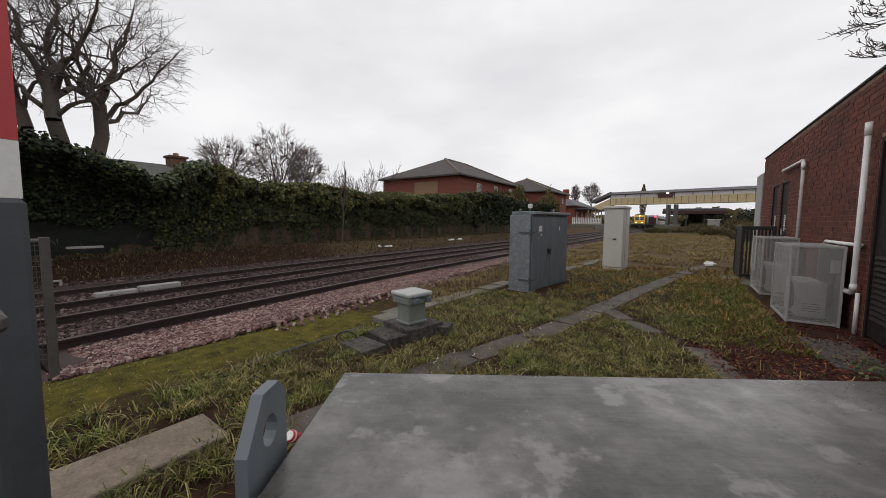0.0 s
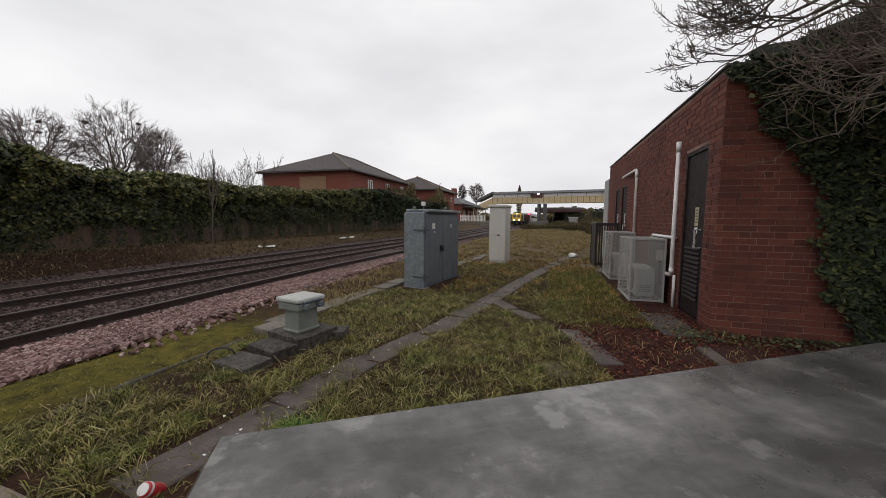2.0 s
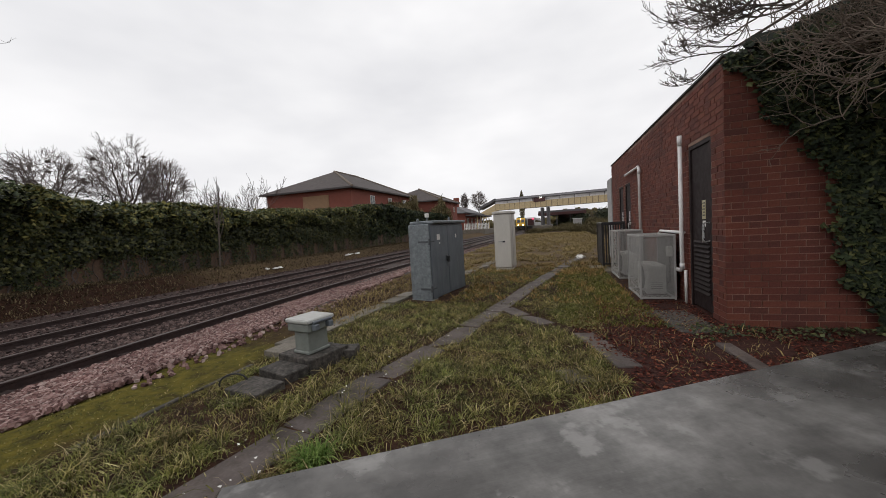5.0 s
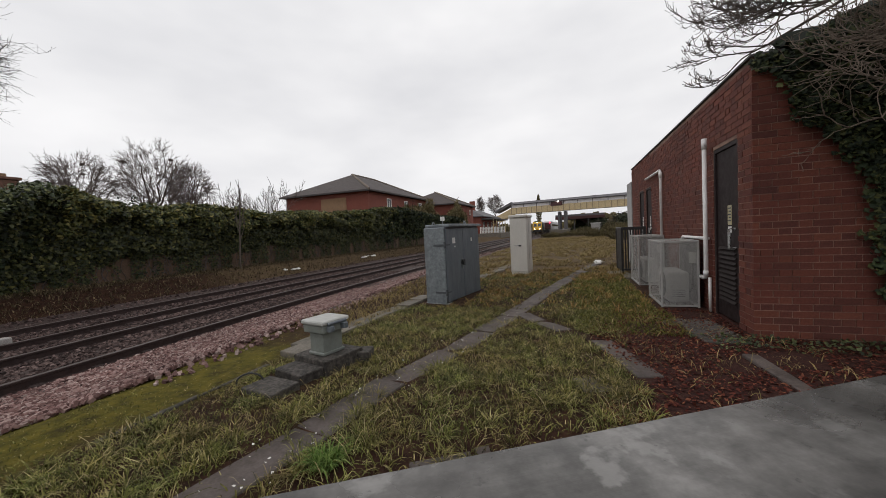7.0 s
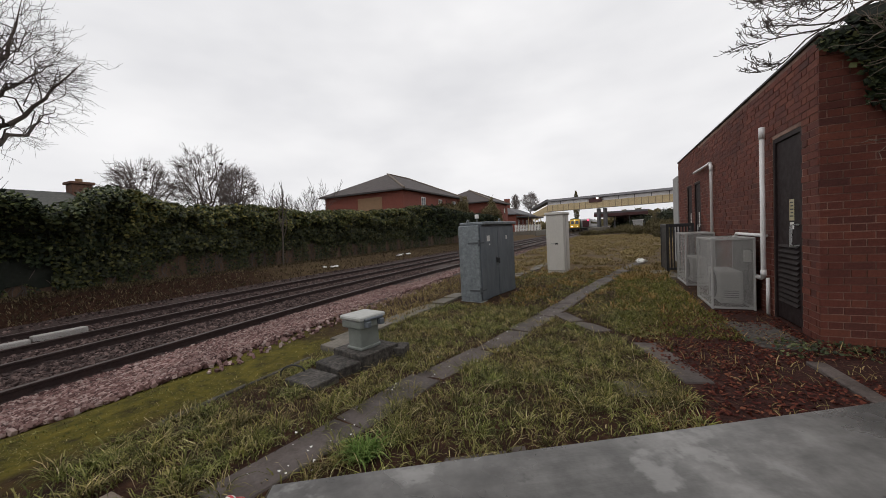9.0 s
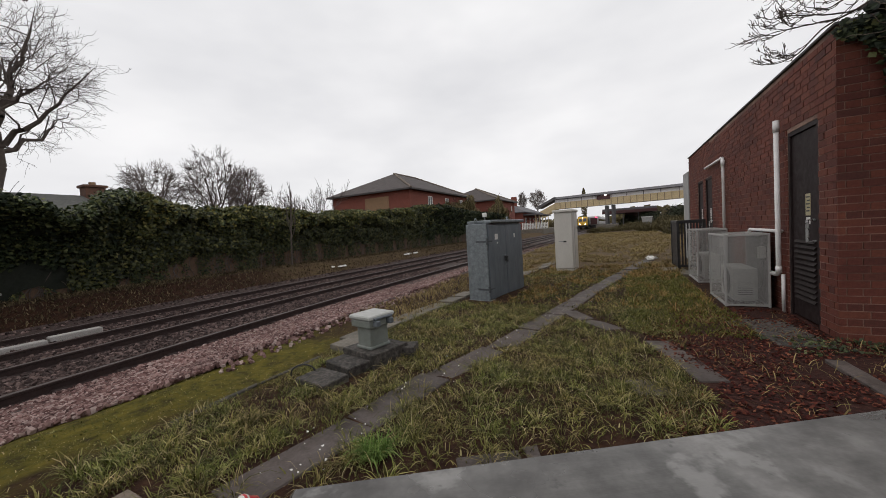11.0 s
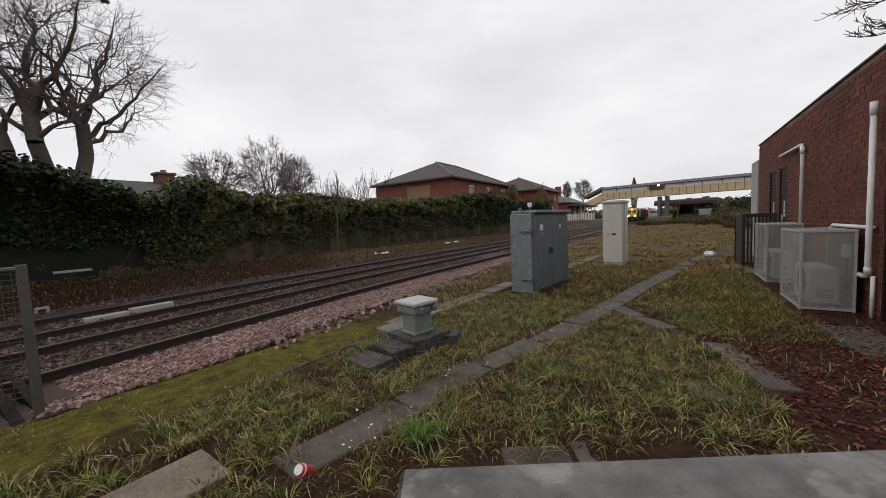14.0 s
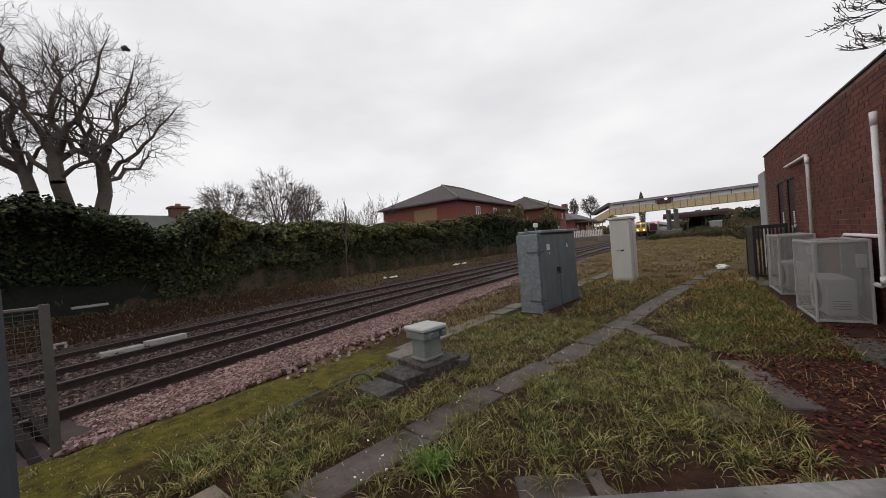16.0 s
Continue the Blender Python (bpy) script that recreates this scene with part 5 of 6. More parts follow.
def make_hedge():
    bm = B()
    ys = list(np.arange(-14, 46, 0.3))
    fs = [0, 0.1, 0.25, 0.4, 0.55, 0.7, 0.85, 1.0, 1.12, 1.3, 1.5]
    rows = []
    for y in ys:
        r = []
        for f in fs:
            (x, yy, z), _ = hedge_point(y, f)
            r.append(bm.verts.new((x - 0.09, yy, z - 0.05)))
        rows.append(r)
    for a, b in zip(rows, rows[1:]):
        for i in range(len(fs) - 1):
            bm.faces.new((a[i], a[i + 1], b[i + 1], b[i]))
    th = thing("ivy_hedge", Matrix(), "thick dark ivy hanging over the boundary wall", "ivy")
    # backing sheet under the hedge leaves, shade painted in its dark colour
    part("inner_shade_sheet", bm, M_ivy_dark, th, "dark backing sheet coloured as the shade between leaves")
    rng = np.random.default_rng(21)
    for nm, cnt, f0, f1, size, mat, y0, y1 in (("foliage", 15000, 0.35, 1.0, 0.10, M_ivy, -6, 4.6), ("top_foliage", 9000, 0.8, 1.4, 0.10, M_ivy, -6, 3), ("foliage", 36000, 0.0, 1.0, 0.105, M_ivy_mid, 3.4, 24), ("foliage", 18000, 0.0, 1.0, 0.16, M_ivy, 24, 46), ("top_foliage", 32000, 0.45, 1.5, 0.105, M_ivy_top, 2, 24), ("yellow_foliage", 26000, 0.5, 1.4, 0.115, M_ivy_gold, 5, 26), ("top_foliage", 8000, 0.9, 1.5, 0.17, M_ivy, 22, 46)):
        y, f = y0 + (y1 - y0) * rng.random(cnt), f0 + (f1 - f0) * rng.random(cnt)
        # paler leaves only on crests and top: painted light on the lumps
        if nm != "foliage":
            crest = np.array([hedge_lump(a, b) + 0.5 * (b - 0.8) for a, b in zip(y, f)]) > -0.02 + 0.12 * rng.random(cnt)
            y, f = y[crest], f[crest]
        pn = [hedge_point(a, b) for a, b in zip(y, f)]
        p, q = np.array([v[0] for v in pn]), np.array([v[1] for v in pn], dtype=float)
        p += rng.normal(size=p.shape) * 0.055
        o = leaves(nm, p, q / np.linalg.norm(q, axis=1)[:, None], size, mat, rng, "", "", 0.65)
        o.parent = th
    # trailing strands under the hem
    cnt = 34000
    y = -8 + 40 * rng.random(cnt)
    z = np.array([hedge_hem(a) for a in y]) - rng.random(cnt) ** 1.5 * 1.1
    keep = (z > 0.15) & (np.sin(y * 9) + np.sin(y * 3.7) + 0.6 * np.sin(y * 1.3 + 2) > rng.random(cnt) * 2.2 - 1.2)
    p = np.array([(wall_x(a) + 0.05 + 0.06 * rng.random(), a, b) for a, b in zip(y[keep], z[keep])])
    segs = []
    rr = random.Random(4)
    for _ in range(420):
        y0 = rr.uniform(-5, 34)
        q = Vector((wall_x(y0) + 0.03, y0, 0.25))
        top = hedge_hem(y0) + 0.3
        while q.z < top:
            nq = q + Vector((rr.uniform(-0.01, 0.02), rr.gauss(0, 0.07), 0.16))
            segs.append((tuple(q), tuple(nq), 0.012, 0.011))
            q = nq
    so = new("climbing_stem", limb_mesh("climbing_stem", segs, M_twig, 4))
    so.parent = th
    o = leaves("trailing_ivy", p, np.array([1.0, 0, 0.2]), 0.07, M_ivy_mid, rng, "", "", 0.6)
    o.parent = th


make_hedge()


def edge_x(z):
    pts = [(-0.1, 3.5), (0.05, 3.42), (0.5, 3.2), (1.0, 3.05), (1.7, 2.95), (2.15, 2.62), (2.6, 2.42), (2.95, 2.12), (3.3, 2.1), (4.2, 2.7)]
    for (a, xa), (b, xb) in zip(pts, pts[1:]):
        if z <= b:
            return xa + (xb - xa) * (z - a) / (b - a) + 0.16 * noise.noise((z * 2.3, 3, 0)) + 0.10 * noise.noise((z * 7.0, 8, 0))
    return 2.7


def make_wall_ivy():
    th = thing("wall_ivy", Matrix(), "dark glossy ivy covering the end of the brick building", "ivy")
    rng = np.random.default_rng(31)

    def skin(x, z):
        ins = min(1.0, max(0.0, (x - edge_x(z)) / 1.2))
        y = 4.03 - 0.05 - ins * (0.22 + 0.16 * noise.noise((x * 1.8, z * 1.8, 0))) - 0.05 * noise.noise((x * 5, z * 5, 2))
        if z > 3.1:
            y += (z - 3.1) * 0.9
        return y

    bm = B()
    xs, zs = np.arange(0, 5.01, 0.16), np.arange(0, 4.01, 0.16)
    top = lambda x: 3.03 + 0.55 * min(1, max(0, (x - 2.2) / 1.5)) + 0.55 * min(1, max(0, (x - 3.5) / 1.3)) + 0.14 * noise.noise((x * 2, 0, 0)) + 0.08 * noise.noise((x * 6, 0, 0))
    g = [[None] * len(xs) for _ in zs]
    for j, z in enumerate(zs):
        for i, dx in enumerate(xs):
            zz = min(z, top(edge_x(z) + dx))
            x = edge_x(zz) + 0.06 + dx
            g[j][i] = bm.verts.new((x, skin(x, zz) + 0.07, zz))
    for j in range(len(zs) - 1):
        for i in range(len(xs) - 1):
            bm.faces.new((g[j][i], g[j][i + 1], g[j + 1][i + 1], g[j + 1][i]))
    # no stems here: a dark sheet painted as shade behind the wall leaves
    part("inner_shade_sheet", bm, M_ivy_dark, th, "dark backing sheet coloured as the shade between leaves")
    pts = []
    while len(pts) < 26000:
        z, u = rng.random() * 4.0, rng.random()
        x = edge_x(z) + 5.0 * u ** 1.6 - 0.16 * rng.random() ** 2
        if z < top(x) + 0.06 * rng.random():
            pts.append((x, skin(x, z) - 0.04 * rng.random(), z))
    o = leaves("foliage", np.array(pts), np.array([-0.1, -1.0, 0.5]), 0.058, M_ivy, rng, "", "", 0.55)
    o.parent = th
    # the mound that spills over the roof edge
    q = []
    for _ in range(5200):
        x = 2.2 + 4.2 * rng.random()
        y = 4.0 + 0.9 * rng.random()
        q.append((x, y, 3.08 + (0.48 * min(1, max(0, (x - 2.35) / 1.5)) + 0.5 * min(1, max(0, (x - 3.5) / 1.3))) * (1 - ((y - 4.2) / 0.8) ** 2) + 0.12 * noise.noise((x * 3, y * 3, 0))))
    o = leaves("roof_foliage", np.array(q), np.array([-0.1, -0.5, 1.0]), 0.07, M_ivy, rng, "", "", 0.6)
    o.parent = th
    sq = B()
    gx, gy = np.arange(2.35, 6.6, 0.2), np.arange(4.0, 5.0, 0.2)
    gg = [[sq.verts.new((x, y, 3.04 + (0.38 * min(1, max(0, (x - 2.5) / 1.5)) + 0.5 * min(1, max(0, (x - 3.5) / 1.3))) * (1 - ((y - 4.2) / 0.85) ** 2))) for x in gx] for y in gy]
    for a, b in zip(gg, gg[1:]):
        for i in range(len(gx) - 1):
            sq.faces.new((a[i], a[i + 1], b[i + 1], b[i]))
    # same shade-coloured sheet under the leaves on the roof edge
    part("roof_shade_sheet", sq, M_ivy_dark, th)


make_wall_ivy()


# ---- bare trees ----
def grow(r, start, way, length, radius, levels, kids, spread, lift, shrink=0.62, wander=0.16, thin=0.011, steps=5):
    """Branches that fork again and again; returns rows of (p0, p1, r0, r1, level)."""
    out = []
    todo = [(Vector(start), Vector(way).normalized(), length, radius, 0)]
    while todo:
        p, d, ln, rad, lv = todo.pop()
        n = steps if lv < 2 else max(3, steps - 1)
        end_r = max(thin * 0.7, rad * (0.55 if lv else 0.7))
        pts = []
        for i in range(n):
            d = (d + Vector((r.gauss(0, wander * (1 if lv else 0.35)), r.gauss(0, wander * (1 if lv else 0.35)), r.gauss(0, wander) + lift * (0.4 if lv < 1 else 1.0)))).normalized()
            q = p + d * (ln / n)
            ra, rb = rad + (end_r - rad) * i / n, rad + (end_r - rad) * (i + 1) / n
            out.append((tuple(p), tuple(q), ra, rb, lv))
            pts.append((q.copy(), d.copy(), rb))
            p = q
        if lv < levels:
            k = kids[min(lv, len(kids) - 1)]
            for c in range(k):
                at = n - 1 if c == 0 else r.randrange(max(0, n // 3 if lv else n // 2), n)
                q, dd, rb = pts[at]
                side = dd.orthogonal().normalized()
                side.rotate(Matrix.Rotation(r.random() * math.tau, 3, dd))
                ang = spread * (0.35 if c == 0 else 0.7 + 0.6 * r.random())
                nd = (dd * math.cos(ang) + side * math.sin(ang)).normalized()
                todo.append((q, nd, ln * shrink * (0.75 + 0.5 * r.random()), max(thin, rb * (0.85 if c == 0 else 0.62)), lv + 1))
    return out


NESTS = []


def make_tree(name, m, seed, label, group="", material=None, starts=None, height=None, nests=0, **kw):
    r = random.Random(seed)
    th = thing(name, m, label, "tree", group)
    segs = []
    for s in starts or [((0, 0, -0.2), (0, 0, 1))]:
        segs += grow(r, s[0], s[1], **kw)
    if height:
        k = height / sorted(s[1][2] for s in segs)[int(len(segs) * 0.985)]
        segs = [(tuple(c * k for c in a), tuple(c * k for c in b), r0, r1, lv) for a, b, r0, r1, lv in segs]
    for q in r.sample([s for s in segs if s[4] == kw["levels"] - 2 and s[1][2] > 0.7 * max(v[1][2] for v in segs)], nests):
        NESTS.append(m @ Vector(q[1]))
    big = [s[:4] for s in segs if s[4] <= 1]
    fine = [s[:4] for s in segs if s[4] > 1]
    o = new("trunk", limb_mesh("trunk", big, M_bark, 8))
    o.parent = th
    o = new("crown", limb_mesh("crown", fine, material or M_twig, 3))
    o.parent = th
    return th


def bough(r, a, b, ra, rb, n, wander, sag=0.0):
    """A bent, tapered bough from a to b: rows of (p0, p1, r0, r1)."""
    a, b = Vector(a), Vector(b)
    ln = (b - a).length
    pts = [a]
    for i in range(1, n):
        t = i / n
        pts.append(a.lerp(b, t) + Vector((r.gauss(0, wander), r.gauss(0, wander), r.gauss(0, wander) - sag * math.sin(t * math.pi))) * ln)
    pts.append(b)
    return [(tuple(pts[i]), tuple(pts[i + 1]), ra + (rb - ra) * i / n, ra + (rb - ra) * (i + 1) / n) for i in range(n)]


def make_crown_tree(at, centre, radii, fork, seed, label, group, counts=(8, 9, 8, 5), girth=0.3, thin=0.01, stems=1, nests=0):
    """A bare tree whose limbs fan out from the fork to fill a rounded crown."""
    r = random.Random(seed)
    th = thing("bare_tree", pose(*at, 0), label, "tree", group)
    c, rad = Vector(centre) - Vector((*at, 0)), Vector(radii)
    size = (rad.x + rad.y + rad.z) / 3
    trunk, crown = [], []

    def shell(d, k):
        return c + Vector((d.x * rad.x, d.y * rad.y, d.z * rad.z)) * k

    tops = []
    for q in range(stems):
        off = Vector((r.uniform(-0.2, 0.2), (q - (stems - 1) / 2) * 1.0, 0)) if stems > 1 else Vector((0, 0, 0))
        top = Vector((c.x * 0.3, c.y * 0.3, fork)) + off * 1.8
        trunk += bough(r, off * 0.5 - Vector((0, 0, 0.2)), top, girth, girth * 0.72, 5, 0.02)
        tops.append(top)
    for i in range(counts[0]):
        z = -0.25 + 1.2 * (i + 0.5) / counts[0]
        az = i * 2.4 + r.uniform(-0.4, 0.4)
        z = min(z, 0.97)
        d = Vector((math.cos(az) * math.sqrt(1 - z * z), math.sin(az) * math.sqrt(1 - z * z), z))
        goal = shell(d, r.uniform(0.80, 0.95))
        limb = bough(r, tops[i % stems] - Vector((0, 0, fork * 0.3 * max(0.0, 0.6 - i / counts[0]))), goal, girth * (0.30 + 0.2 * i / counts[0]), thin * 1.5, 10, 0.022, 0.05)
        trunk += limb
        for _ in range(counts[1]):
            sg = limb[r.randrange(2, 10)]
            p = Vector(sg[0]).lerp(Vector(sg[1]), r.random())
            e = (d * 1.1 + Vector((r.gauss(0, 0.6), r.gauss(0, 0.6), r.gauss(0.1, 0.5)))).normalized()
            g2 = shell(e, r.uniform(0.70, 0.88))
            b2 = bough(r, p, p.lerp(g2, 0.9), max(sg[2] * 0.5, thin * 1.6), thin * 1.3, 6, 0.045, 0.04)
            crown += b2
            for _ in range(counts[2]):
                s2 = b2[r.randrange(1, 6)]
                p2 = Vector(s2[0]).lerp(Vector(s2[1]), r.random())
                out = ((p2 - c).normalized() + Vector((r.gauss(0, 0.55), r.gauss(0, 0.55), r.gauss(0.15, 0.45)))).normalized()
                b3 = bough(r, p2, p2 + out * size * r.uniform(0.14, 0.30), thin * 1.3, thin * 0.8, 3, 0.08, 0.05)
                crown += b3
                for _ in range(counts[3]):
                    s3 = b3[r.randrange(0, 3)]
                    p3 = Vector(s3[1])
                    o3 = (out + Vector((r.gauss(0, 0.6), r.gauss(0, 0.6), r.gauss(0.25, 0.5)))).normalized()
                    crown += bough(r, p3, p3 + o3 * size * r.uniform(0.06, 0.13), thin * 0.8, thin * 0.5, 2, 0.08, 0.05)
        if i < nests:
            NESTS.append(Vector((*at, 0)) + shell(Vector((d.x, d.y, abs(d.z) + 0.5)).normalized(), 0.82))
    o = new("trunk", limb_mesh("trunk", trunk, M_bark, 8))
    o.parent = th
    # smaller, far crowns take the twig colour with haze painted in
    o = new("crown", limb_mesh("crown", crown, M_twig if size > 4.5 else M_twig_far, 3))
    o.parent = th
    return th


# the tall pair behind the wall, then the round crowns further off
make_crown_tree((-26.3, 3.9), (-26.4, 4.4, 10.3), (5.4, 4.9, 5.2), 7.4, 22, "tall bare winter tree with spreading limbs behind the wall", "trees behind the wall", (13, 8, 7, 5), 0.40, 0.0085, 2, 1)
make_crown_tree((-27.2, 2.0), (-27.6, -0.4, 10.6), (5.2, 5.2, 5.4), 7.0, 8, "tall bare forked tree behind the wall", "trees behind the wall", (12, 8, 7, 5), 0.34, 0.0085, 2, 1)
for k, (bearing, dist, wide, mid, tall, n) in enumerate(((-65.3, 45, 3.3, 7.3, 2.9, 3), (-58.9, 45, 3.3, 7.7, 4.3, 3), (-55.4, 47, 2.8, 7.4, 3.6, 1), (-13.8, 118, 1.5, 10.0, 3.2, 0), (-11.6, 120, 3.0, 10.4, 3.4, 0))):
    a = radians(bearing)
    x, y = 0.05 + dist * math.sin(a), -0.8 + dist * math.cos(a)
    make_crown_tree((x, y), (x, y, mid), (wide, wide, tall), mid - tall * 0.75, 40 + k, "round-crowned bare tree far beyond the wall", "distant bare trees", (12, 8, 8, 4), 0.19, 0.0125 if dist < 100 else 0.018, 1, n)
SMALL = dict(length=1.7, radius=0.08, levels=4, kids=(5, 5, 4, 3), spread=0.55, lift=0.10, shrink=0.62, wander=0.14, thin=0.012)
for k, (bearing, dist, h) in enumerate(((-45.3, 31, 6.0), (-47.2, 33, 5.3), (-50.1, 29, 5.2), (-52.4, 34, 5.0))):
    a = radians(bearing)
    make_tree("bare_sapling", pose(0.05 + dist * math.sin(a), -0.8 + dist * math.cos(a), 0, 0, 0, 80 * k), 60 + k, "small bare tree rising above the ivy wall", "saplings", height=h, **SMALL)
make_tree("bare_sapling", pose(-13.2, 10.4, 0.1), 71, "thin bare sapling in front of the ivy wall", "saplings", height=3.9, length=3.0, radius=0.035, levels=2, kids=(9, 4), spread=0.42, lift=0.10, shrink=0.36, wander=0.04, thin=0.008, steps=9)
# nests in the tall trees
for k, at in enumerate(NESTS):
    bm = B()
    rr = random.Random(k)
    for _ in range(70):
        d = Vector((rr.gauss(0, 1), rr.gauss(0, 1), rr.gauss(0, 0.5))).normalized() * 0.09
        e = Vector((rr.gauss(0, 1), rr.gauss(0, 1), rr.gauss(0, 0.4))).normalized() * 0.12
        tube(bm, [d - e, d + e], 0.018, 3)
    o = part("birds_nest", bm, M_bark)
    o.matrix_world = Matrix.Translation(at)
    tagged(o, "dark twig nest high in a bare tree", "nest", "nests")


# overhanging tree at the end of the building: thin upturned twigs against the sky and dead drooping ones over the ivy
def make_overhang():
    r = random.Random(5)
    th = thing("overhanging_tree", Matrix(), "bare tree leaning over the building with drooping upturned twigs", "tree")
    trunk = grow(r, (7.6, 3.2, -0.2), (-0.35, 0.1, 1.0), 4.6, 0.22, 0, (0,), 0.5, 0.0)
    o = new("trunk", limb_mesh("trunk", [s[:4] for s in trunk], M_bark, 8))
    o.parent = th
    segs = []
    tip = Vector(trunk[-1][1])
    for goal, rad in (((3.3, 4.6, 4.55), 0.035), ((3.0, 4.3, 4.15), 0.028), ((3.6, 4.9, 5.1), 0.04), ((4.0, 3.6, 4.9), 0.035), ((3.1, 5.2, 4.4), 0.024), ((3.4, 4.0, 4.6), 0.024), ((2.95, 5.0, 3.95), 0.02), ((3.0, 4.6, 3.75), 0.022), ((2.75, 5.5, 3.70), 0.018)):
        g = Vector(goal)
        mid = tip.lerp(g, 0.5) + Vector((0, 0, 0.35))
        pts = [tip, tip.lerp(mid, 0.5) + Vector((0, 0, 0.08)), mid, mid.lerp(g, 0.5) + Vector((0, 0, 0.06)), g]
        for i in range(4):
            segs.append((tuple(pts[i]), tuple(pts[i + 1]), rad * (1.5 - i * 0.12), rad * (1.5 - (i + 1) * 0.12)))
        for _ in range(3):
            br = grow(r, tuple(g), (-1.0, r.uniform(-0.15, 0.25), r.uniform(-0.5, -0.2)), 0.92 if goal[2] > 4 else 0.62, rad * 0.62, 3, (6, 4, 3), 0.55, 0.075, 0.48, 0.18, 0.0042, 8)
            segs += [s[:4] for s in br]
    o = new("upper_crown", limb_mesh("upper_crown", segs, M_bark, 4))
    o.parent = th
    segs = []
    for k in range(170):
        x = r.uniform(2.95, 5.8)
        z = r.uniform(2.35, 3.2 + 0.35 * (x - 2.6))
        br = grow(r, (x, r.uniform(2.5, 3.6), z), (-1.0, r.uniform(-0.4, 0.1), r.uniform(-0.95, -0.1)), r.uniform(0.45, 0.95), r.uniform(0.006, 0.013), 2, (5, 4), 0.65, 0.10, 0.50, 0.26, 0.0032, 8)
        segs += [s[:4] for s in br]
    for goal, rad in (((4.3, 2.9, 3.9), 0.035), ((3.6, 3.1, 3.5), 0.03), ((4.6, 2.6, 2.9), 0.03), ((3.7, 2.9, 2.75), 0.022), ((5.2, 2.7, 3.5), 0.035)):
        g = Vector(goal)
        mid = tip.lerp(g, 0.55) + Vector((0, 0, 0.25))
        segs += [(tuple(tip), tuple(mid), rad * 1.5, rad), (tuple(mid), tuple(g), rad, rad * 0.7)]
        for _ in range(4):
            segs += [s[:4] for s in grow(r, tuple(g), (-1.0, r.uniform(-0.3, 0.3), r.uniform(-1.0, 0.0)), 1.0, rad * 0.55, 3, (5, 4, 3), 0.6, 0.07, 0.5, 0.15, 0.004, 7)]
    o = new("dead_crown", limb_mesh("dead_crown", segs, M_twig_pale, 4))
    o.parent = th
    o["label"] = "pale dead drooping twigs"


make_overhang()


# ---- bushes beyond ----
M_brush = island_surface("bare_brush", [(0, (0.0600, 0.0480, 0.0260)), (0.5, (0.1120, 0.0920, 0.0440)), (1, (0.1700, 0.1450, 0.0700))], 0.9, 10, 0, 0.15)
M_thicket = island_surface("olive_brown_thicket", [(0.0, (0.10, 0.08, 0.045)), (0.5, (0.18, 0.148, 0.075)), (1.0, (0.27, 0.23, 0.12))], 0.9, 10, 0, 0.15)
M_evergreen = island_surface("evergreen_leaves", [(0.0, (0.012, 0.018, 0.01)), (0.6, (0.028, 0.038, 0.018)), (1.0, (0.05, 0.055, 0.025))], 0.7, 10, 0, 0.3)


def make_bush(name, x, y, rx, ry, h, count, size, material, label, group, seed, z0=0.0):
    rng = np.random.default_rng(seed)
    th = thing(name, pose(x, y, z0), label, "bush", group)
    r = random.Random(seed)
    segs = []
    for _ in range(9):
        segs += [s[:4] for s in grow(r, (r.uniform(-rx, rx) * 0.4, r.uniform(-ry, ry) * 0.4, -0.1), (r.uniform(-0.6, 0.6), r.uniform(-0.6, 0.6), 1), h * 0.5, 0.03, 2, (4, 4), 0.6, 0.0, 0.6, 0.15, 0.008)]
    o = new("framework", limb_mesh("framework", segs, M_twig, 3))
    o.parent = th
    d = rng.normal(size=(count, 3))
    d /= np.linalg.norm(d, axis=1)[:, None]
    d[:, 2] = np.abs(d[:, 2])
    lump = np.array([0.8 + 0.35 * noise.noise(Vector(v) * 2.2 + Vector((seed, 0, 0))) for v in d])
    p = d * (lump * (0.72 + 0.3 * rng.random(count)))[:, None] * np.array([rx, ry, h])
    o = leaves("foliage", p, d, size, material, rng, "", "", 0.8)
    o.parent = th
    return th


def make_brush(name, x, y, rx, ry, h, count, material, label, group, seed):
    """A leafless thicket: stems from the ground and a haze of thin upright twigs."""
    rng = np.random.default_rng(seed)
    th = thing(name, pose(x, y, 0), label, "bush", group)
    r = random.Random(seed)
    segs = []
    for _ in range(14):
        e = Vector((r.uniform(-rx, rx) * 0.8, r.uniform(-ry, ry) * 0.8, h * r.uniform(0.5, 0.85)))
        segs += bough(r, (e.x * 0.5, e.y * 0.5, -0.1), e, 0.03, 0.012, 5, 0.05)
    o = new("framework", limb_mesh("framework", segs, M_twig, 3))
    tagged(o, kind="stuff")
    o.parent = th
    d = rng.normal(size=(count, 3))
    d /= np.linalg.norm(d, axis=1)[:, None]
    d[:, 2] = np.abs(d[:, 2])
    lump = np.array([0.78 + 0.34 * noise.noise(Vector(v) * 2.6 + Vector((seed, 0, 0))) for v in d])
    d[:, 2] **= 0.6
    p = d * (lump * (0.45 + 0.55 * rng.random(count) ** 0.6))[:, None] * np.array([rx, ry, h * 0.86])
    o = blades("foliage", p, min(0.55, h * 0.35), 0.034 if h > 4 else 0.02, material, rng, "", "", 1.1)
    o.parent = th
    return th


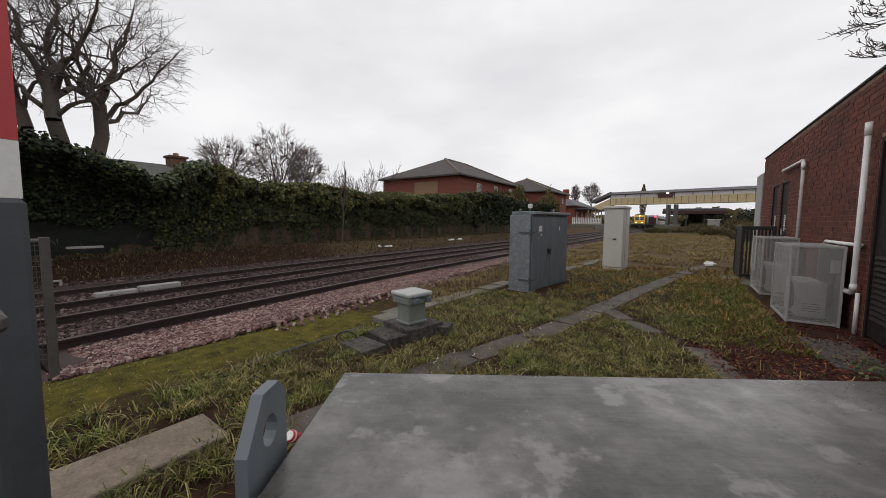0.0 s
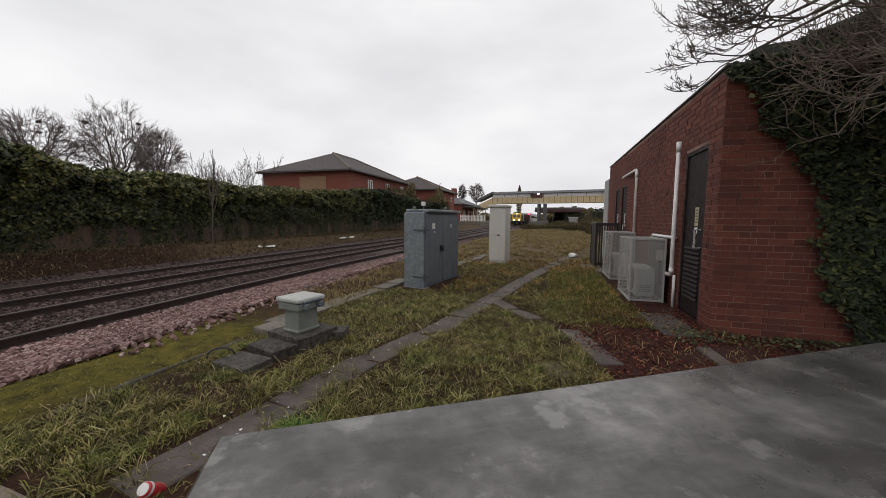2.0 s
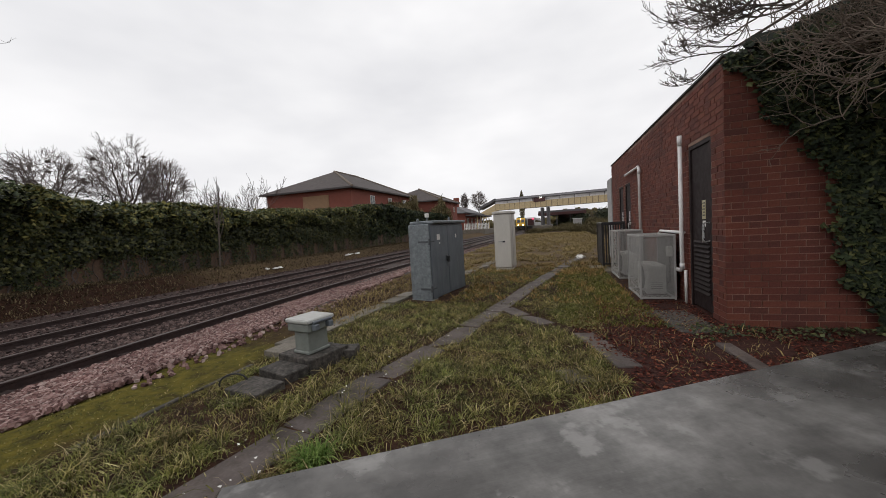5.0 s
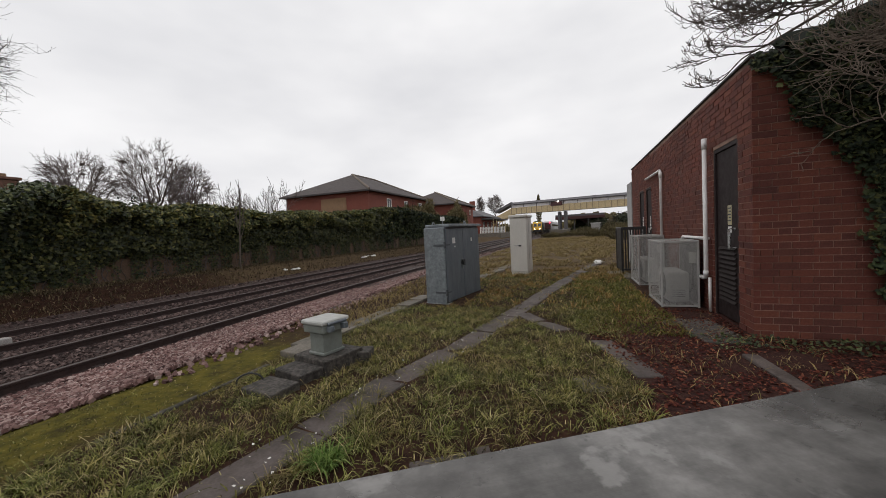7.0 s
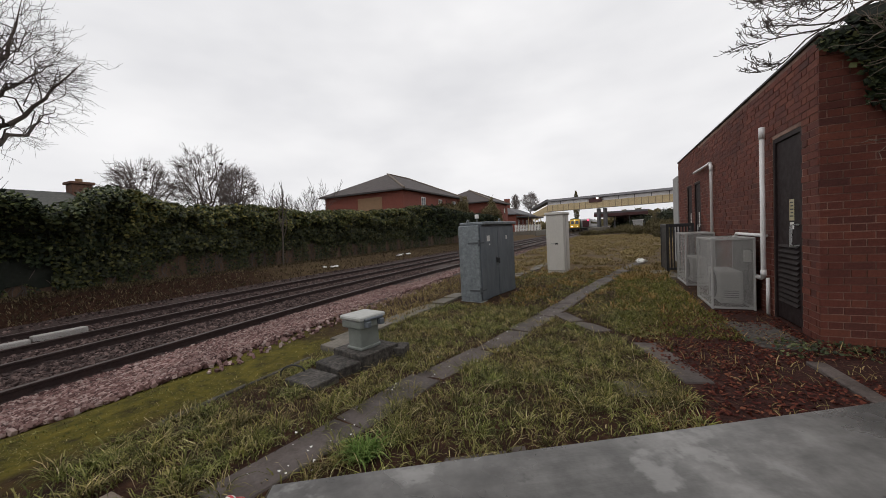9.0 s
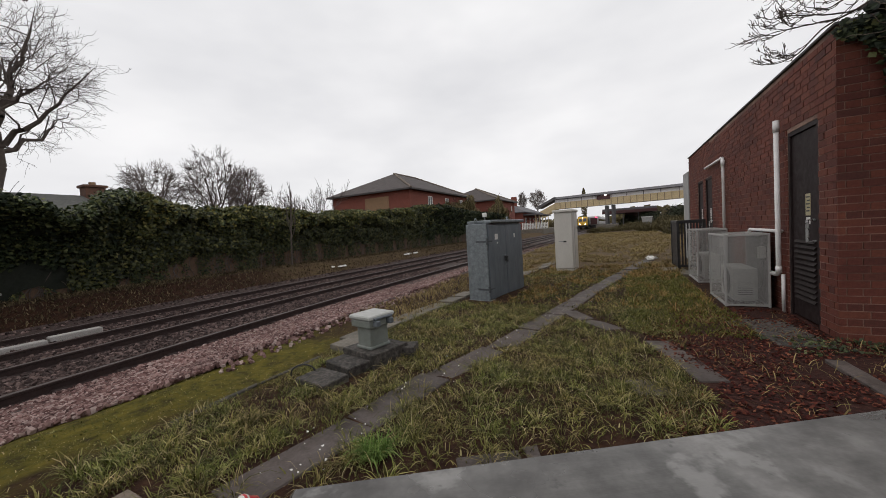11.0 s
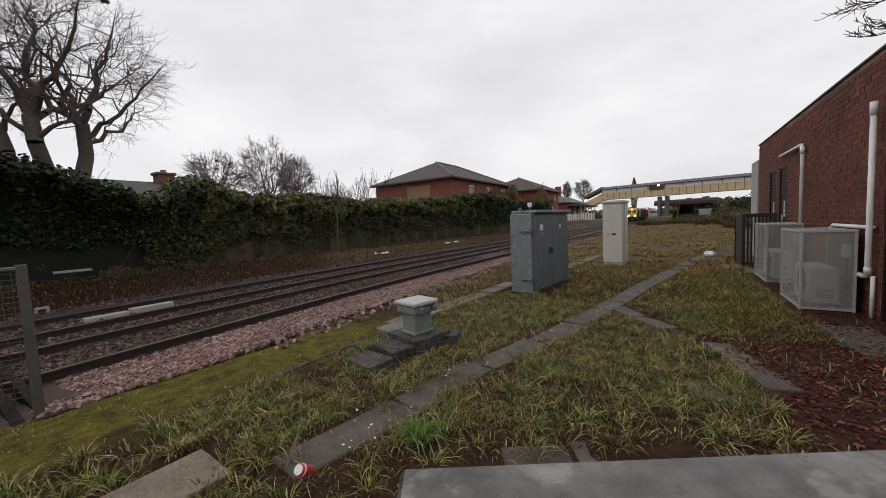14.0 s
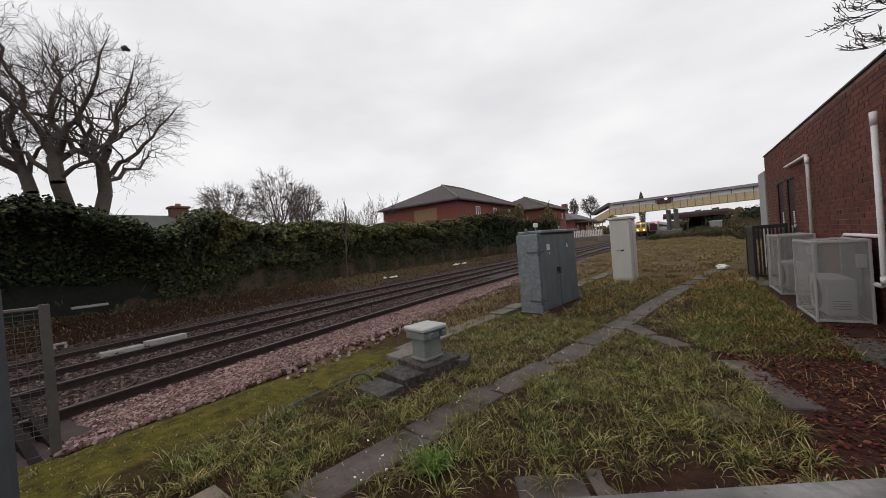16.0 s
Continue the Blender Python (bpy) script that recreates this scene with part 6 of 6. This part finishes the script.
make_brush("brown_bush", -16.4, 37.0, 2.4, 7.0, 6.2, 30000, M_thicket, "big leafless brown bush against the houses", "bushes", 1)
make_brush("brown_bush", -15.0, 46.0, 1.8, 4.4, 6.3, 16000, M_thicket, "tall leafless bush over the boundary wall", "bushes", 2)
make_bush("evergreen_bush", -15.2, 1.0, 1.4, 3.2, 3.7, 6000, 0.12, M_evergreen, "dark evergreen shrub behind the ivy wall", "bushes", 3)
make_bush("evergreen_bush", -26.0, 13.2, 1.6, 1.8, 5.0, 4500, 0.15, M_evergreen, "dark evergreen shrub behind the ivy wall", "bushes", 4)
for k, (x, y, rx, h) in enumerate(((-2.6, 50, 1.8, 0.8), (0.2, 54, 2.4, 0.9), (3.0, 46, 2.0, 1.0), (5.4, 52, 2.6, 1.5), (8.6, 60, 3.0, 2.2), (-3.0, 60, 1.4, 0.7), (2.4, 70, 3.0, 1.4), (7.4, 74, 3.0, 2.6), (4.4, 34, 1.6, 0.9))):
    make_brush("brush_clump", x, y, rx, rx * 0.8, h, 2200, M_brush, "clump of dead brown brushwood by the line", "brush clumps", 20 + k)
for k, (x, y, rx, h) in enumerate(((6.0, 96, 4.0, 5.0), (12.5, 100, 5.0, 5.5), (2.0, 104, 3.0, 3.4), (-22, 100, 4, 6), (17, 110, 6, 6))):
    make_bush("evergreen_bush", x, y, rx, rx, h, 1600, 0.4, M_evergreen, "dark evergreen bush beyond the footbridge", "far bushes", 50 + k)


def make_poplar(x, y, h, seed):
    rng = np.random.default_rng(seed)
    th = thing("conifer", pose(x, y, 0), "slim dark upright tree on the skyline", "tree", "upright trees")
    part("trunk", tube(B(), [(0, 0, -0.1), (0, 0, h * 0.6), (0, 0, h)], [0.25, 0.12, 0.03], 6), M_bark, th)
    n = 1300
    t = rng.random(n)
    z = h * (0.25 + 0.77 * t)
    rad = h * 0.085 * np.sin(np.pi * np.clip(0.12 + 0.88 * t, 0, 1)) ** 0.7 * (0.6 + 0.4 * rng.random(n))
    a = rng.random(n) * math.tau
    o = leaves("foliage", np.stack([rad * np.cos(a), rad * np.sin(a), z], -1), np.stack([np.cos(a), np.sin(a), 0.5 + 0 * a], -1), 0.38, M_brush, rng, "", "", 0.6)
    o.parent = th


make_poplar(-12.6, 149, 15.0, 1)

# far treeline that closes the horizon
rng = np.random.default_rng(77)
n = 9000
a = np.radians(-95 + 190 * rng.random(n))
dist = 210 + 60 * rng.random(n)
top = 6.0 + 2.5 * np.sin(a * 9) + 1.5 * np.sin(a * 31)
leaves("far_woods", np.stack([dist * np.sin(a), dist * np.cos(a), top * rng.random(n)], -1), np.array([0, -1.0, 0.5]), 3.0, M_brush, rng, "far belt of bare winter trees on the horizon", "woods", 0.8)


# ---- trains at the station ----
M_yellow = surface("warning_yellow_paint", (0.62, 0.36, 0.02), (0.5, 0.28, 0.02), 3, 0.5, 0, 0.03)
M_loco_green = surface("dark_green_loco_paint", (0.03, 0.065, 0.05), (0.045, 0.075, 0.06), 2, 0.45, 0, 0.03)
M_train_white = surface("pale_train_side", (0.55, 0.54, 0.55), (0.45, 0.44, 0.45), 2, 0.4, 0, 0.02)
M_headlamp = glow("headlamp", (1.0, 0.93, 0.78), 9.0)


def make_loco():
    th = thing("locomotive", pose(-10.1, 112.0, -0.245), "green freight locomotive with a yellow front and lit headlamps", "locomotive")
    w = 1.32
    side = [(0.0, 1.0), (-0.12, 1.5), (0.0, 2.1), (0.55, 3.3), (0.9, 3.72)]
    fr = B()
    l = [fr.verts.new((-w, y, z)) for y, z in side] + [fr.verts.new((-w, 1.3, 3.72)), fr.verts.new((-w, 1.3, 1.0))]
    r = [fr.verts.new((w, v.co.y, v.co.z)) for v in l]
    n = len(l)
    fr.faces.new(l)
    fr.faces.new(r[::-1])
    for k in range(n):
        fr.faces.new((l[k], l[(k + 1) % n], r[(k + 1) % n], r[k]))
    cab = part("cab", fr, M_yellow, th, "yellow cab front")
    for x in (-0.62, 0.62):
        wn = B()
        q = [(x - 0.5, 0.045, 2.25), (x + 0.5, 0.045, 2.25), (x + 0.44, 0.47, 3.18), (x - 0.44, 0.47, 3.18)]
        a = [wn.verts.new((px, py - 0.03, pz)) for px, py, pz in q]
        b = [wn.verts.new((px, py + 0.03, pz)) for px, py, pz in q]
        wn.faces.new(a)
        wn.faces.new(b[::-1])
        for k in range(4):
            wn.faces.new((a[k], a[(k + 1) % 4], b[(k + 1) % 4], b[k]))
        part("windscreen", wn, M_glass, cab)
        part("headlamp", tube(B(), [(x * 1.25, -0.06, 1.55), (x * 1.25, -0.18, 1.55)], 0.15, 12), M_headlamp, cab, "lit headlamp")
        part("buffer", tube(B(), [(x * 1.4, -0.1, 1.05), (x * 1.4, -0.5, 1.05), (x * 1.4, -0.5, 1.05), (x * 1.4, -0.56, 1.05)], [0.1, 0.1, 0.24, 0.24], 12), M_black, th)
    part("marker_lamp", tube(B(), [(0, 0.52, 3.42), (0, 0.42, 3.42)], 0.12, 10), M_headlamp, cab, "lit marker lamp")
    hood = B()
    sec = [(-w, 1.0), (-w, 3.2), (-0.95, 3.7), (-0.4, 3.92), (0.4, 3.92), (0.95, 3.7), (w, 3.2), (w, 1.0)]
    a = [hood.verts.new((x, 1.31, z)) for x, z in sec]
    b = [hood.verts.new((x, 21.0, z)) for x, z in sec]
    for k in range(8):
        hood.faces.new((a[k], a[(k + 1) % 8], b[(k + 1) % 8], b[k]))
    hood.faces.new(a)
    hood.faces.new(b[::-1])
    part("body", hood, M_loco_green, th)
    part("roof_edge", tube(B(), [(-1.2, 0.86, 3.66), (-0.75, 0.84, 3.88), (0, 0.82, 3.98), (0.75, 0.84, 3.88), (1.2, 0.86, 3.66)], 0.09, 6), M_loco_green, th)
    part("underframe", box(B(), -1.2, 1.2, 0.1, 20.8, 0.55, 0.99, 0.03), M_black, th)
    part("buffer_beam", box(B(), -1.25, 1.25, -0.1, 0.1, 0.55, 1.2, 0.03), M_black, th)
    for y in (2.0, 3.9, 5.8, 14.5, 16.4, 18.3):
        for x in (-0.8, 0.8):
            part("wheel", tube(B(), [(x - 0.07, y, 0.53), (x + 0.07, y, 0.53)], 0.53, 18), M_rail, th)
    return th


make_loco()


def make_unit():
    th = thing("passenger_train", pose(-7.4, 118.0, -0.245), "pale passenger train with a red tail lamp at the platform", "train")
    part("body", box(B(), -1.35, 1.35, 0.0, 60.0, 1.0, 3.8, 0.3, 3), M_train_white, th)
    part("rear_end", box(B(), -0.95, 0.95, -0.06, 0.02, 1.2, 3.3, 0.02), M_maroon, th, "dark red gangway end")
    part("window_band", box(B(), -1.37, 1.37, 1.0, 59.0, 2.2, 2.9), M_glass, th)
    part("underframe", box(B(), -1.2, 1.2, 0.2, 59.5, 0.3, 0.99), M_black, th)
    part("tail_lamp", tube(B(), [(0.7, -0.07, 3.3), (0.7, -0.2, 3.3)], 0.22, 12), M_red_lamp, th, "lit red tail lamp")
    return th


make_unit()


# ---- fences, crossing furniture and clutter ----
def make_wing_fence():
    th = thing("mesh_fence", Matrix(), "galvanised weld-mesh fence panel at the crossing edge", "fence")
    part("post", box(B(), -4.31, -4.25, -0.33, -0.27, -0.1, 1.14, 0.004), M_post, th)
    part("post", box(B(), -4.47, -4.42, -0.62, -0.57, -0.1, 1.12, 0.004), M_post, th)
    part("post", box(B(), -4.98, -4.92, -1.72, -1.66, -0.1, 1.12, 0.004), M_post, th)
    a, b = Vector((-4.28, -0.3, 0)), Vector((-4.95, -1.7, 0))
    wires = B()
    for i in range(24):
        z = 0.08 + i * 0.045
        tube(wires, [a + Vector((0, 0, z)), b + Vector((0, 0, z))], 0.003, 4)
    for i in range(1, 26):
        q = a.lerp(b, i / 26)
        tube(wires, [q + Vector((0.004, 0, 0.05)), q + Vector((0.004, 0, 1.12))], 0.003, 4)
    part("mesh", wires, M_post, th)
    part("top_rail", tube(B(), [a + Vector((0, 0, 1.11)), b + Vector((0, 0, 1.11))], 0.018, 6), M_post, th)


M_post = surface("dull_steel_post", (0.095, 0.085, 0.08), (0.06, 0.053, 0.05), 9, 0.6, 0.3, 0.05)
M_red = surface("red_barrier_paint", (0.5, 0.03, 0.04), (0.4, 0.03, 0.035), 4, 0.4, 0, 0.02)
make_wing_fence()

post = thing("barrier_post", Matrix(), "dark grey steel barrier post with a flat cap", "post")
M_dark_post = surface("dark_grey_steel", (0.075, 0.08, 0.088), (0.05, 0.053, 0.06), 7, 0.6, 0.2, 0.08)
part("shaft", box(B(), -0.50, -0.27, -0.92, -0.86, 0.0, 1.205, 0.006), M_dark_post, post)
part("cap", box(B(), -0.505, -0.265, -0.925, -0.855, 1.206, 1.222, 0.004), M_post, post)

boom = thing("barrier_boom", Matrix(), "raised red and white crossing barrier boom", "barrier")
for z0, z1, mm in ((1.35, 1.48, M_white), (1.481, 2.1, M_red), (2.101, 2.6, M_white), (2.601, 3.1, M_red)):
    part("band", box(B(), -1.16, -1.04, -0.80, -0.755, z0, z1), mm, boom)
part("pivot_column", box(B(), -1.17, -1.03, -0.85, -0.75, 0.0, 1.349, 0.01), M_dark_post, boom)

can = thing("drinks_can", pose(-1.60, 0.27, 0.035, 48, 14, 0), "crushed red and white drinks can lying by the slab", "can")
body = B()
tube(body, [(0, 0, -0.055), (0, 0, -0.05), (0.004, 0, 0.0), (0, 0, 0.045), (0, 0, 0.055)], [0.026, 0.033, 0.030, 0.033, 0.027], 16)
part("body", body, M_red, can, smooth=True)
part("top", tube(B(), [(0, 0, 0.0551), (0, 0, 0.058)], 0.026, 16), M_white, can, "pale metal lid")
part("band", tube(B(), [(0, 0, 0.030), (0, 0, 0.044)], 0.0338, 16), M_white, can)

M_pale_box = surface("pale_plastic_cover", (0.30, 0.28, 0.265), (0.42, 0.40, 0.38), 5, 0.6)
cv = thing("track_cover", Matrix(), "long pale plastic cover lying between the tracks", "track equipment")
for y0, y1, z in ((1.05, 1.75, 0.06), (1.77, 2.55, 0.10)):
    bm = B()
    box(bm, -0.10, 0.10, y0, y1, -0.1, z - 0.03, 0.025, 2)
    o = part("cover", bm, M_pale_box, cv)
    o.matrix_world = pose(-9.75, 0, -0.27)
st2 = thing("marker_stub", pose(-11.35, 0.75, -0.40), "short pale marker bracket beside the far track", "marker")
part("leg", box(B(), -0.03, 0.03, -0.11, -0.06, 0, 0.26, 0.01), M_pale_box, st2)
part("leg", box(B(), -0.03, 0.03, 0.06, 0.11, 0, 0.26, 0.01), M_pale_box, st2)
part("bar", box(B(), -0.03, 0.03, -0.11, 0.11, 0.261, 0.31, 0.01), M_pale_box, st2)


def make_rubbish(x, y, z, seed, n):
    r = random.Random(seed)
    th = thing("rubbish_bag", pose(x, y, z), "torn white plastic sheeting lying at the trackside", "rubbish", "trackside rubbish")
    for k in range(n):
        bm = bmesh.new()
        bmesh.ops.create_icosphere(bm, subdivisions=2, radius=0.16)
        for v in bm.verts:
            v.co *= 0.75 + 0.5 * noise.noise(v.co * 9 + Vector((seed + k, 0, 0)))
            v.co.z = max(-0.02, v.co.z * 0.45)
        o = part("sheet", bm, M_white, th)
        o.location = (r.uniform(-0.15, 0.15), (k - n / 2) * 0.3, 0.02)
    return th


make_rubbish(-12.3, 12.5, -0.03, 1, 3)
make_rubbish(-12.5, 19.4, 0.05, 2, 6)
make_rubbish(0.98, 12.9, 0.03, 3, 3)
sc = thing("scrap_rail", Matrix(), "pale length of scrap lying under the ivy", "scrap")
part("bar", box(B(), -12.9, -12.75, 1.2, 1.9, 0.5, 0.56, 0.01), M_pale_box, sc)


# ---- bricks of the equipment building, laid in alternating headers and stretchers ----
def make_bricks():
    st_me = mesh_of("brick", box(B(), 0, 0.215, 0, 0.02, 0, 0.065), M_brick)
    hd_me = mesh_of("brick_header", box(B(), 0, 0.1025, 0, 0.02, 0, 0.065), M_brick)
    r = random.Random(9)
    rest = {"s": [], "w": []}
    n_parts = 0
    for face, a0, a1 in (("s", WX, 5.2), ("w", WY0 + 0.024, WY1)):
        for c in range(-1, 41):
            z = c * 0.075 + 0.004
            if z + 0.065 > (WH if face == "s" else wall_top(WY1)):
                break
            a, k = a0 - (0.0 if c % 2 else 0.1635), 0
            while a < a1 - 0.03:
                ln = 0.215 if k % 2 == 0 else 0.1025
                b0, b1 = max(a, a0), min(a + ln, a1)
                spans = [(b0, b1)]
                if face == "w":
                    for d0, d1, h in DOORS:
                        if z < h - 0.01:
                            nxt = []
                            for u, v in spans:
                                if v <= d0 or u >= d1:
                                    nxt.append((u, v))
                                else:
                                    if u < d0 - 0.02:
                                        nxt.append((u, d0 - 0.002))
                                    if v > d1 + 0.02:
                                        nxt.append((d1 + 0.002, v))
                            spans = nxt
                for u, v in spans:
                    if v - u < 0.02 or (face == "w" and z + 0.065 > wall_top(u)):
                        continue
                    whole = abs((v - u) - ln) < 1e-4
                    near = (face == "s" and u < 3.25 and z < 1.8) or (face == "w" and v < DOORS[0][0] and z < 2.2)
                    proud = r.uniform(-0.002, 0.003)
                    if near and whole and n_parts < 300:
                        o = new("brick", st_me if ln > 0.2 else hd_me)
                        o.parent = wall_south if face == "s" else wall_west
                        o.matrix_world = pose(u, WY0 - proud, z) if face == "s" else pose(WX - proud, v, z, 0, 0, -90)
                        n_parts += 1
                    else:
                        rest[face].append((u, v, z, proud))
                a += ln + 0.01
                k += 1
    for face, rows in rest.items():
        q = np.array(rows)
        n = len(q)
        un = (CUBE + 1) / 2
        along = q[:, 0:1] + un[None, :, 0] * (q[:, 1] - q[:, 0])[:, None]
        deep = -q[:, 3:4] + un[None, :, 1] * 0.02
        zz = q[:, 2:3] + un[None, :, 2] * 0.065
        v = np.stack([along, WY0 + deep, zz], -1) if face == "s" else np.stack([WX + deep, along, zz], -1)
        f = (CUBE_F[None] + (np.arange(n) * 8)[:, None, None]).reshape(-1, 3)
        o = new("brickwork", raw_mesh("brickwork", v.reshape(-1, 3), f, M_brick_many))
        o.parent = wall_south if face == "s" else wall_west
        tagged(o, kind="stuff")


make_bricks()
